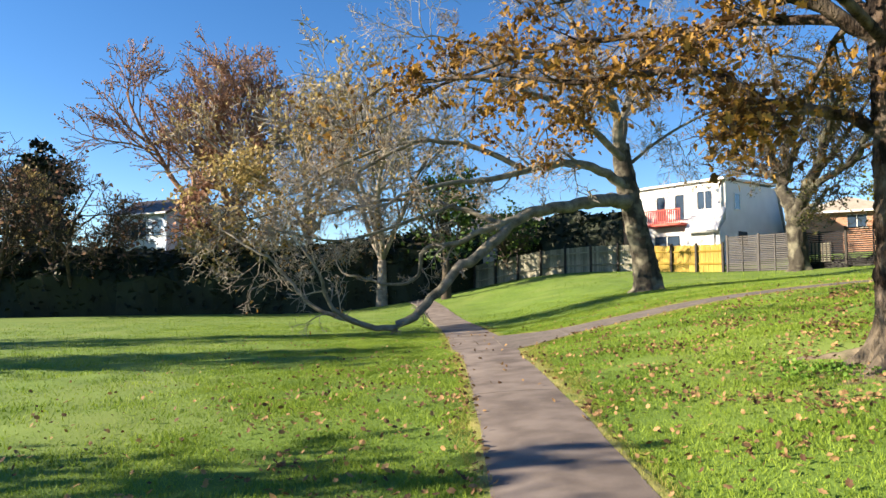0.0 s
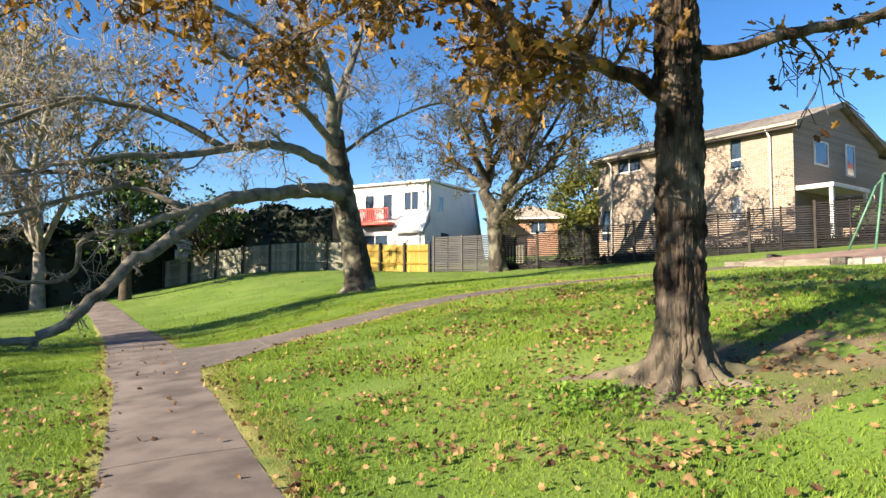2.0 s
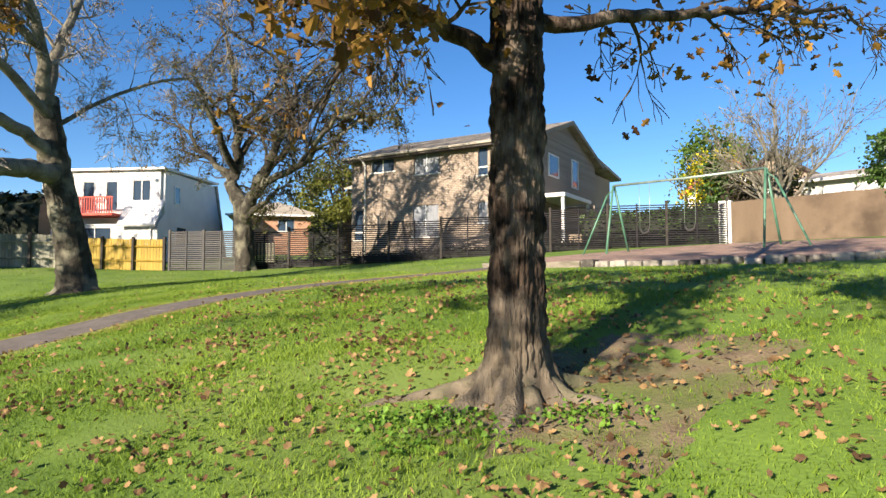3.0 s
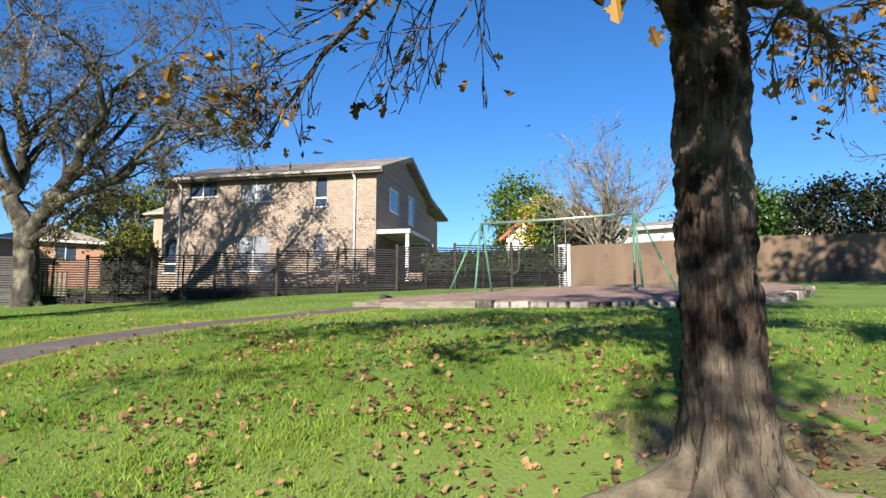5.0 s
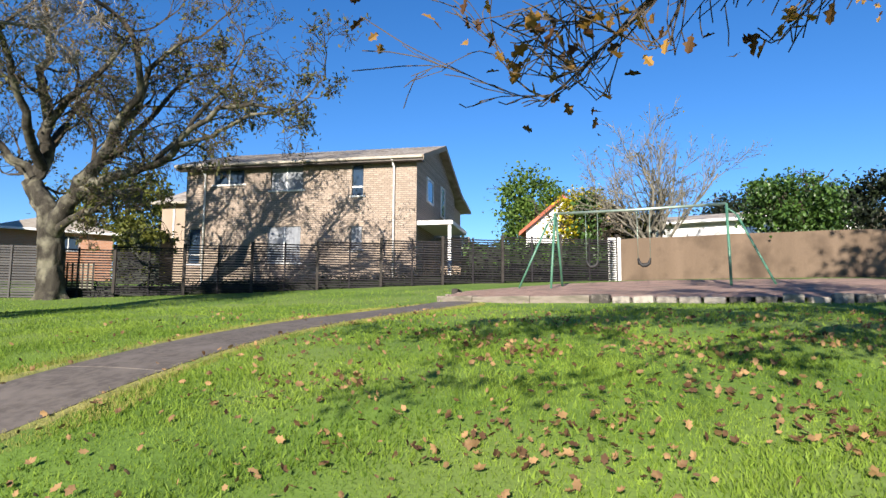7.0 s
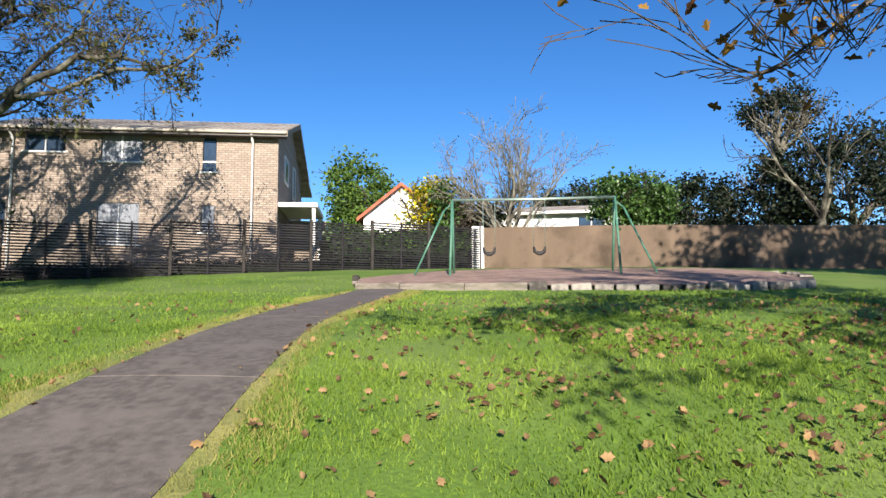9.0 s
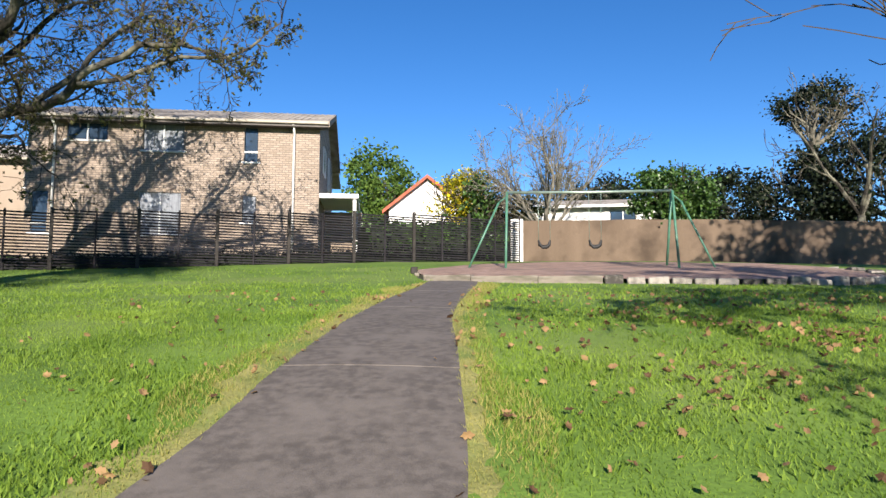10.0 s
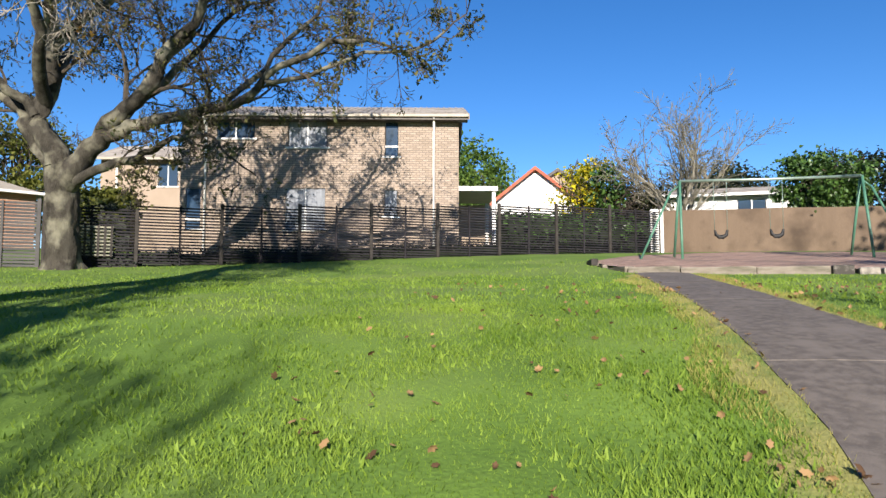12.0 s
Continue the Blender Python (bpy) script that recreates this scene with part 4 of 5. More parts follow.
# near tree beside the path
OAK = dict(levels=3, wander=0.22, lift=0.0, kids=(13, 6, 5), shrink=0.52, spread=(25, 75), step=0.16, thin=0.0035)
DROOP = dict(levels=3, wander=0.11, lift=-0.03, kids=(12, 5, 4), shrink=0.62, spread=(10, 38), step=0.2, thin=0.0055, leafy=0.06, floor=2.35)
HANG = dict(DROOP, leafy=0.13, lift=-0.07, floor=1.9, wander=0.17)
SPARSE = dict(OAK, leafy=0.08)
DENSE = dict(OAK, leafy=0.36, wander=0.2, lift=0.02)
LEAFY = dict(levels=3, wander=0.24, lift=-0.01, kids=(13, 6, 5), shrink=0.52, spread=(25, 75), step=0.16, thin=0.004, leafy=0.31)
g1 = ground_z(5.0, 7.38)
oak, _ = tree("oak_tree", "oak with flaky brown bark and sparse golden leaves", (5.0, 7.38, g1),
     [([(5.02, 7.38, 3.1), (4.75, 7.55, 3.45), (4.3, 7.72, 3.6), (3.75, 7.92, 3.8), (3.3, 8.0, 4.12), (2.6, 8.35, 4.25), (1.75, 8.6, 4.2), (0.75, 9.0, 4.4), (-0.6, 9.6, 4.5)], 0.085, 0.025, 1.5, dict(LEAFY, leafy=0.2)),
      ([(4.35, 7.7, 3.58), (3.9, 7.45, 3.5), (3.5, 7.25, 3.4), (3.1, 7.1, 3.3)], 0.03, 0.012, 0.6, SPARSE),
      ([(5.02, 7.33, 3.65), (5.5, 7.05, 3.72), (6.2, 6.85, 3.94), (7.1, 6.65, 4.17), (8.0, 6.5, 4.46), (9.0, 6.3, 4.66), (9.9, 6.1, 4.95)], 0.075, 0.02, 1.5, HANG, 303),
      ([(5.0, 7.38, 4.6), (5.05, 8.2, 4.8), (5.25, 9.2, 4.6), (5.5, 10.0, 4.3), (5.65, 10.6, 3.95), (5.75, 11.0, 3.65)], 0.06, 0.014, 1.9, DROOP, 304),
      # two west limbs above the view, added to dapple trunk and lawn with shade
      ([(5.0, 7.38, 4.3), (3.6, 7.4, 5.0), (2.0, 7.2, 5.25), (0.4, 6.9, 5.3), (-1.2, 6.6, 5.3), (-2.8, 6.3, 5.35), (-4.4, 6.1, 5.3), (-6.0, 5.9, 5.2)], 0.09, 0.025, 1.9, dict(DENSE, kids=(22, 6, 5), leafy=0.24), 301),
      ([(5.0, 7.38, 4.25), (3.7, 6.6, 4.8), (2.4, 5.6, 4.9), (1.2, 4.9, 4.9), (-0.4, 4.4, 4.8)], 0.07, 0.02, 1.3, DENSE, 302),
      ([(5.0, 7.38, 4.5), (4.6, 8.2, 5.2), (3.7, 9.6, 5.3), (2.7, 11.2, 5.0), (1.9, 12.4, 4.5)], 0.08, 0.02, 1.9, LEAFY),
      ([(5.0, 7.38, 4.4), (4.5, 8.0, 4.8), (3.4, 8.9, 5.0), (2.0, 9.8, 5.2), (0.6, 10.8, 5.1), (-0.6, 11.6, 4.8)], 0.08, 0.02, 1.9, LEAFY),
      ([(5.0, 7.38, 5.0), (4.8, 7.2, 6.6), (4.4, 6.8, 8.6), (3.9, 6.4, 11.0)], 0.15, 0.04, 2.4),
      ([(5.0, 7.38, 5.0), (5.5, 7.9, 6.8), (6.2, 8.6, 8.8), (6.6, 9.0, 10.8)], 0.13, 0.04, 2.3),
      ([(5.0, 7.38, 5.0), (4.0, 8.0, 6.4), (2.8, 8.8, 7.6), (1.6, 9.6, 8.4)], 0.10, 0.03, 2.2),
      ([(5.0, 7.38, 4.9), (4.1, 6.7, 5.9), (2.9, 5.7, 6.9), (1.6, 4.9, 7.6)], 0.09, 0.03, 2.0),
      ([(5.0, 7.38, 4.7), (6.4, 7.5, 5.6), (8.2, 7.3, 6.2), (9.8, 7.0, 6.1)], 0.09, 0.03, 1.9)],
     OAK, 11, M_BARK1, M_TWIG, flared_trunk((5.0, 7.38, g1), [(5.0, 7.38, g1 - 0.25), (5.0, 7.38, g1 + 0.5), (5.03, 7.4, g1 + 1.4), (5.02, 7.38, g1 + 2.6), (5.0, 7.38, g1 + 3.6), (5.0, 7.38, g1 + 4.5)], 0.225, 0.165, 0.6, M_BARK1, 2.0, 8, 128, 0.026, 6.0, 40),
     M_GOLD, 0.115, 0.2, 4, 0.14, group="park trees", clear=lambda q: q.x < 2.7 and q.z < (4.7 if q.y < 8.2 else 3.9))
rng = random.Random(77)
for k, (turn, reach) in enumerate(((0.4, 0.9), (1.2, 0.8), (1.98, 1.35), (2.7, 0.75), (3.5, 0.8), (4.15, 0.7), (4.8, 0.95), (5.6, 0.85))):
    pts, rads = [], []
    for i in range(9):
        f = i / 8
        a = turn + 0.5 * f * f * math.sin(3 * k + 1)
        r = 0.12 + (reach - 0.12) * f
        x, y = 5.0 + r * math.cos(a), 7.38 + r * math.sin(a)
        pts.append((x - 5.0, y - 7.38, ground_z(x, y) - g1 + 0.24 * math.exp(-f * 4.5) - 0.045 * f + rng.uniform(-0.008, 0.008)))
        rads.append((0.085 * (1 - f) ** 0.7 + 0.018) * rng.uniform(0.85, 1.15))
    v, f = [], []
    tube(v, f, curve_through(pts, 2), list(np.interp(np.linspace(0, 8, 17), range(9), rads)), 12)
    v = [tuple(Vector(q) + 0.016 * noise.noise_vector(Vector(q) * 9)) for q in v]
    raw("root", v, f, M_ROOT, oak, "smooth grey-brown surface root", True)
spots = []
for cx, cy, count in ((4.42, 7.15, 70), (4.3, 7.6, 110), (4.72, 6.72, 70), (4.02, 7.95, 60), (4.9, 6.45, 60), (3.9, 7.4, 40)):
    for k in range(count):
        x, y = rng.gauss(cx, 0.14), rng.gauss(cy, 0.14)
        spots.append((x, y, ground_z(x, y) + rng.uniform(0.02, 0.075)))
tagged(leaf_cloud("weeds", spots, 0.042, M_WEED, None, rng, 2, 0.02), "low bright green weeds round the oak's roots", "weeds")

# leaning tree whose limb sweeps down to the lawn
TWIGGY = dict(levels=4, wander=0.24, lift=0.0, kids=(12, 7, 5, 4), shrink=0.6, spread=(25, 70), step=0.3, thin=0.007)
CLEAN = dict(levels=3, wander=0.22, lift=0.05, kids=(7, 5, 4), shrink=0.58, spread=(25, 65), step=0.25, thin=0.008)
g2 = ground_z(7.94, 25.96)
tree("leaning_tree", "leaning grey-barked tree with a limb sweeping down to the lawn", (7.94, 25.96, g2),
     [([(7.05, 25.61, 4.86), (6.34, 25.25, 4.89), (5.41, 24.72, 4.76), (4.38, 24.29, 4.54), (2.70, 23.39, 4.04), (1.28, 22.56, 2.72), (0.11, 21.89, 1.85), (-0.78, 21.39, 0.81), (-1.55, 21.02, 0.32)], 0.30, 0.12, 1.2, CLEAN),
      ([(-1.45, 21.04, 0.32), (-2.27, 20.91, 0.37), (-3.19, 20.70, 0.78), (-3.60, 20.55, 1.40), (-3.76, 20.39, 2.02), (-4.33, 20.39, 2.84)], 0.11, 0.04, 1.7, CLEAN),
      ([(-2.27, 20.91, 0.37), (-3.24, 21.01, 0.65), (-4.17, 21.17, 1.04), (-4.74, 21.22, 1.65), (-5.41, 21.42, 2.38), (-6.39, 21.63, 2.94)], 0.09, 0.035, 1.7, CLEAN),
      ([(2.58, 23.26, 3.98), (1.28, 22.83, 3.52), (0.32, 22.73, 3.03), (-0.63, 22.73, 2.91), (-0.83, 22.94, 1.97), (-1.81, 22.93, 1.67), (-2.99, 23.07, 1.96)], 0.13, 0.04, 1.7, CLEAN),
      ([(7.11, 25.63, 5.30), (6.28, 25.34, 5.89), (4.78, 24.81, 6.22), (3.19, 24.25, 5.89), (1.71, 23.72, 5.45), (0.21, 23.18, 5.19), (-1.45, 22.59, 4.71)], 0.22, 0.06, 2.6),
      ([(3.14, 24.24, 5.83), (1.06, 24.00, 6.70), (-1.04, 23.73, 6.81), (-3.09, 23.48, 6.13), (-4.74, 23.28, 5.31)], 0.12, 0.04, 2.7),
      ([(2.15, 23.17, 3.75), (0.42, 23.65, 4.46), (-1.65, 23.58, 4.71), (-3.50, 23.28, 4.28), (-5.36, 23.07, 3.77)], 0.11, 0.04, 2.6),
      ([(6.81, 25.62, 6.86), (6.57, 25.18, 8.30), (5.76, 24.57, 10.02), (4.60, 23.90, 11.47)], 0.24, 0.06, 3.1),
      ([(6.81, 25.62, 6.86), (7.28, 26.22, 8.78), (8.11, 26.80, 10.85), (8.56, 27.25, 12.65)], 0.22, 0.06, 3.1),
      ([(6.93, 25.65, 6.08), (8.33, 25.45, 7.24), (9.91, 25.00, 8.14), (11.49, 24.77, 8.59)], 0.08, 0.03, 2.6),
      ([(6.93, 25.59, 6.53), (4.83, 24.49, 7.98), (2.58, 23.48, 8.72), (0.63, 22.64, 8.80)], 0.16, 0.05, 2.9),
      ([(0.4, 23.6, 4.5), (-1.5, 22.6, 3.7), (-3.4, 21.9, 3.1), (-5.4, 21.5, 3.4)], 0.08, 0.03, 2.1),
      ([(-1.0, 23.7, 6.8), (-3.0, 23.2, 5.6), (-5.0, 22.6, 4.4), (-6.8, 22.2, 3.7)], 0.08, 0.03, 2.2),
      ([(6.6, 25.2, 8.3), (4.6, 24.2, 9.4), (2.4, 23.4, 10.0), (0.2, 22.8, 10.2)], 0.14, 0.04, 2.6)],
     TWIGGY, 23, M_PALE, M_PALETWIG, flared_trunk((7.94, 25.96, g2), [(7.98, 25.96, g2 - 0.3), (7.9, 25.96, g2 + 0.6), (7.6, 25.85, g2 + 2.0), (7.15, 25.78, g2 + 3.9), (6.88, 25.84, g2 + 5.7)], 0.55, 0.34, 0.6, M_BARK2, 4.0, 6, 36, 0.035),
     M_GOLD, 0.10, 0.05, 1, 0.1, group="park trees")

# broad tree in front of the slat fence
BROAD = dict(levels=4, wander=0.3, lift=0.01, kids=(8, 5, 4, 4), shrink=0.58, spread=(25, 60), step=0.3, thin=0.008, start=0.3)
g3 = ground_z(16.75, 31.45)
tree("broad_tree", "broad grey-barked tree with spreading crooked limbs", (16.75, 31.45, g3),
     [([(16.4, 29.6, 6.4), (17.2, 28.2, 8.4), (17.8, 26.6, 9.8)], 0.14, 0.05, 3.2),
      ([(16.3, 31.9, 6.6), (15.4, 33.2, 8.0), (14.8, 34.6, 9.6)], 0.16, 0.05, 3.4),
      ([(16.2, 31.6, 8.4), (16.8, 30.2, 10.0), (17.0, 28.8, 11.6)], 0.16, 0.05, 3.2),
      ([(16.15, 26.4, 6.6), (16.6, 25.0, 8.2), (16.8, 24.0, 9.4)], 0.09, 0.04, 2.6),
      ([(16.6, 31.4, 4.6), (16.45, 30.5, 5.6), (16.3, 29.7, 6.5), (16.2, 28.6, 7.2), (16.1, 27.5, 8.5), (15.8, 26.6, 9.8)], 0.34, 0.09, 3.9),
      ([(16.6, 31.3, 4.6), (16.4, 30.4, 4.95), (16.25, 29.4, 5.2), (16.15, 28.5, 5.4), (16.1, 27.8, 5.7), (16, 27.0, 5.7)], 0.16, 0.05, 2.4),
      ([(16.4, 30.0, 5.95), (16.35, 29.1, 6.2), (16.3, 27.6, 6.45), (16.15, 26.1, 6.6), (15.9, 25.0, 7.3), (15.8, 23.4, 7.5), (15.8, 22.4, 7.8)], 0.2, 0.05, 3.3),
      ([(15.9, 25.2, 7.1), (16.1, 23.6, 7.2), (16.2, 22.0, 7.8), (16.2, 20.8, 8.0)], 0.07, 0.03, 2.0),
      ([(16.55, 31.45, 4.9), (16.5, 32.3, 6.1), (16.45, 33.0, 7.1), (16.4, 34.2, 7.8), (16.2, 35.6, 8.2)], 0.28, 0.07, 3.6),
      ([(16.5, 31.5, 5.2), (16.38, 31.9, 6.7), (16.2, 31.7, 8.7), (15.9, 31.4, 10.2), (15.7, 31.2, 12.0)], 0.36, 0.08, 3.9),
      ([(16.3, 31.8, 7.0), (15.2, 31.0, 8.4), (14.0, 30.2, 9.6), (13.0, 29.4, 10.4)], 0.2, 0.06, 3.6),
      ([(16.2, 31.7, 7.6), (17.4, 32.2, 9.2), (18.6, 32.6, 10.6)], 0.2, 0.06, 3.6),
      ([(16.25, 28.9, 7.0), (16.6, 27.4, 9.2), (16.9, 26.0, 10.6)], 0.16, 0.05, 3.6)],
     BROAD, 37, M_BARK2, M_TWIG, flared_trunk((16.75, 31.45, g3), [(16.77, 31.45, g3 - 0.3), (16.72, 31.45, g3 + 0.7), (16.66, 31.45, g3 + 1.8), (16.55, 31.5, g3 + 3.0)], 0.44, 0.40, 0.4, M_BARK2, 7.0, 6, 36, 0.04),
     M_OLIVE, 0.12, 0.34, 1, 0.12, group="park trees", crook=0.42)


# ---- background trees, hedges and bushes ----
def crown_tree(name, label, x, y, h, trunk_h, rx, rz, leaf, size, count, seed, bark=M_TWIG, clumps=40, twigs=True, levels=2, fill=0.55, z=None, group="background trees", thin=0.02):
    """Trunk, limbs and a crown of leaf clumps with gaps between them."""
    rng = random.Random(seed)
    z0 = ground_z(x, y) if z is None else z
    t = thing(name, pose(x, y, z0), label, "tree", group)
    v, f, tips = [], [], []
    r = 0.028 * h + 0.03
    top = Vector((rng.uniform(-0.3, 0.3), rng.uniform(-0.3, 0.3), trunk_h))
    tube(v, f, [Vector((0, 0, -0.2)), Vector((rng.uniform(-0.1, 0.1), 0, trunk_h * 0.5)), top], [r * 1.25, r, r * 0.8], 10)
    raw("trunk", v, f, bark, t, smooth=True)
    v, f = [], []
    spec = dict(levels=levels, wander=0.2, lift=0.06, kids=(6, 5, 4), shrink=0.55, spread=(20, 60), step=0.5, thin=thin)
    middle = Vector((0, 0, h - rz))
    for i in range(7):
        a = 6.28 * (i + rng.random()) / 7
        goal = middle + Vector((rx * 0.6 * math.cos(a), rx * 0.6 * math.sin(a), rz * rng.uniform(-0.3, 0.7)))
        d = goal - top
        grow(v, f, tips, rng, top.copy(), d.normalized(), d.length * 0.9, r * 0.55, 0, spec)
    tagged(raw("twigwork", v, f, bark, t), kind="stuff")
    if leaf and count:
        spots = []
        for c in range(clumps):
            while True:
                q = Vector((rng.uniform(-1, 1), rng.uniform(-1, 1), rng.uniform(-1, 1)))
                if fill < q.length < 1 or (q.length < 1 and rng.random() < 0.25):
                    break
            c0 = middle + Vector((q.x * rx, q.y * rx, q.z * rz))
            w = rng.uniform(0.10, 0.24) * (rx + rz) / 2
            for k in range(count // clumps):
                spots.append(c0 + Vector((rng.gauss(0, w), rng.gauss(0, w), rng.gauss(0, w * 0.7))))
        leaf_cloud("crown", spots, size, leaf, t, rng, 1, 0.05)
    return t


def twig_tree(name, label, x, y, h, seed, bark, spread=(18, 50), kids=(9, 7, 6), levels=3, leaf=None, share=0.0, size=0.16, lean=(0, 0), z=None, fork=0.25, thin=0.012, per=1, stems=5, splay=0.5):
    """A bare or thinly leaved tree with upright fans of twigs."""
    rng = random.Random(seed)
    z0 = ground_z(x, y) if z is None else z
    t = thing(name, pose(x, y, z0), label, "tree", "background trees")
    v, f, tips = [], [], []
    r = 0.02 * h + 0.03
    low = Vector((lean[0] * 0.3, lean[1] * 0.3, h * fork))
    tube(v, f, [Vector((0, 0, -0.2)), low * 0.5, low], [r * 1.3, r, r * 0.85], 10)
    raw("trunk", v, f, bark, t, smooth=True)
    v, f = [], []
    spec = dict(levels=levels, wander=0.14, lift=0.035, kids=kids, shrink=0.5, spread=spread, step=0.5, thin=thin)
    for i in range(stems):
        a = 6.28 * (i + rng.random() * 0.6) / 5
        out = splay * (1.0 if i < 5 else 0.35)
        d = Vector((math.cos(a) * out + lean[0] * 0.1, math.sin(a) * out + lean[1] * 0.1, 1.0)).normalized()
        grow(v, f, tips, rng, low.copy(), d, h * (1 - fork) * rng.uniform(0.75, 1.0), r * 0.6, 0, spec)
    tagged(raw("twigwork", v, f, bark, t), kind="stuff")
    if leaf:
        leaf_cloud("foliage", [q for q in tips if rng.random() < share], size, leaf, t, rng, per, 0.15)
    return t


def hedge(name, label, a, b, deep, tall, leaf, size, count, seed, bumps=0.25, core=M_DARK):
    """A clipped or rough hedge: a lumpy dark body with leaves all over."""
    rng = random.Random(seed)
    h = thing(name, pose(a[0], a[1], ground_z(*a)), label, "hedge")
    o = Vector((a[0], a[1], ground_z(*a)))
    way = Vector((b[0] - a[0], b[1] - a[1], 0))
    cross = Vector((way.y, -way.x, 0)).normalized()
    n = max(6, int(way.length / 0.8))
    v, f, spots = [], [], []
    ring = 12
    for i in range(n + 1):
        p = Vector((a[0], a[1], 0)) + way * (i / n)
        base = ground_z(p.x, p.y)
        for k in range(ring):
            w = math.pi * k / (ring - 1)
            sx, sz = -math.cos(w), math.sin(w) ** 0.45
            bump = 1 + bumps * noise.noise((p.x * 0.5 + 3 * sx, p.y * 0.5, sz * 2 + seed))
            q = Vector((p.x, p.y, base)) + cross * (deep / 2 * sx * bump) + Vector((0, 0, tall * sz * bump - 0.1))
            v.append(tuple(q - o))
    for i in range(n):
        for k in range(ring - 1):
            s = i * ring + k
            f.append((s, s + 1, s + ring + 1, s + ring))
    f.append(tuple(range(ring)))
    f.append(tuple(range(n * ring, (n + 1) * ring)))
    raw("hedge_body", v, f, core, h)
    for c in range(count):
        i, k = rng.randrange(n), rng.randrange(ring - 1)
        s, t = rng.random(), rng.random()
        p = Vector(v[i * ring + k]).lerp(Vector(v[i * ring + k + 1]), s).lerp(Vector(v[(i + 1) * ring + k]).lerp(Vector(v[(i + 1) * ring + k + 1]), s), t)
        spots.append(p)
    leaf_cloud("leaves", spots, size, leaf, h, rng, 1, 0.12)
    return h


# dark planting at the far side of the lawn, its shade in the leaf colour
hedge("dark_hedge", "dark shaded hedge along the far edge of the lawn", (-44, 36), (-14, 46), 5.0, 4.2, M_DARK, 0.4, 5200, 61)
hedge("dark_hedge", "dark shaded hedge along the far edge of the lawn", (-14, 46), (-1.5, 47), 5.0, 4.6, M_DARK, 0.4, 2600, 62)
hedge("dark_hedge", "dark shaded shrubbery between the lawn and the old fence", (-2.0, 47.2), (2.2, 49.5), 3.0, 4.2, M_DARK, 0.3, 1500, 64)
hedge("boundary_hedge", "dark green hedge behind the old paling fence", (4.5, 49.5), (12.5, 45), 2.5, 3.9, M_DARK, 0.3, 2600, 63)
twig_tree("bare_tree", "spreading tree of bare reddish twigs and russet leaves", -20.4, 55.0, 20.0, 71, M_REDTWIG, leaf=M_RUST, share=0.8, size=0.2, fork=0.4, thin=0.03)
twig_tree("bare_tree", "tall tree with fine reddish-brown twigs", -17.6, 56.0, 19.5, 72, M_REDTWIG, leaf=M_RUST, share=0.8, size=0.2, fork=0.4, thin=0.03)
twig_tree("bare_tree", "dense grey-brown bare tree at the lawn's edge", -26.5, 39.5, 10.0, 73, M_TWIG, spread=(30, 80), fork=0.12, thin=0.02, leaf=M_RUST, share=0.12, size=0.25)
twig_tree("bare_tree", "dense grey-brown bare tree at the lawn's edge", -22.8, 41.0, 8.6, 74, M_TWIG, spread=(30, 80), fork=0.12, thin=0.02, leaf=M_RUST, share=0.1, size=0.25)
crown_tree("autumn_tree", "rusty red autumn tree behind the hedge", -16.6, 47.5, 10.0, 3.0, 2.2, 3.6, M_RUST, 0.34, 2400, 75)
crown_tree("autumn_tree", "tan and olive autumn tree behind the hedge", -13.5, 45.0, 11.0, 3.0, 4.0, 4.6, M_TAN, 0.3, 3600, 76)
crown_tree("autumn_tree", "tan and olive autumn tree behind the hedge", -31.0, 50.0, 10.5, 3.0, 2.6, 3.6, M_TAN, 0.32, 1800, 77)
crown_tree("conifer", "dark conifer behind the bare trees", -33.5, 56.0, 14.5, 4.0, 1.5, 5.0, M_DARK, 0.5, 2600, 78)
twig_tree("bare_tree", "tall fine-twigged tree behind the hedge", -10.0, 50.0, 17.5, 79, M_PALETWIG, fork=0.3, thin=0.025, leaf=M_TAN, share=0.35, size=0.3)
twig_tree("bare_tree", "tall fine-twigged tree behind the hedge", -4.0, 44.0, 15.0, 80, M_PALETWIG, fork=0.2, thin=0.022, spread=(25, 70), leaf=M_TAN, share=0.3, size=0.26)
crown_tree("ivy_tree", "dark ivy-clad tree beside the old fence", 0.2, 41.0, 9.0, 2.5, 1.9, 3.6, M_GREEN, 0.26, 2600, 81)
crown_tree("shrub", "olive shrub in front of the old fence", 4.6, 46.0, 5.4, 1.2, 2.0, 1.9, M_LIME, 0.22, 1500, 82)

# behind the slat fence and the wall
crown_tree("round_tree", "olive green tree far beyond the slat fence", 44.0, 58.7, 15.6 - ground_z(44.0, 58.7), 4.0, 4.6, 4.6, M_OLIVEGREEN, 0.3, 9000, 83, clumps=70)
crown_tree("conifer", "bright green conifer beyond the brick house", 57.5, 26.0, 10.8, 3.0, 2.9, 4.4, M_LIME, 0.3, 8200, 84, clumps=80, fill=0.4)
crown_tree("flowering_bush", "yellow-blossomed bush behind the slat fence", 34.0, 16.6, 4.7, 0.8, 1.7, 1.8, M_YELLOW, 0.16, 4600, 85, clumps=70, fill=0.4)
crown_tree("garden_shrub", "dark green shrub behind the slat fence", 32.0, 16.1, 4.3, 0.8, 0.75, 1.6, M_GREEN, 0.16, 1500, 86)
crown_tree("garden_shrub", "olive shrub behind the slat fence", 34.5, 14.7, 4.2, 0.8, 1.4, 1.6, M_OLIVE, 0.18, 2000, 87)
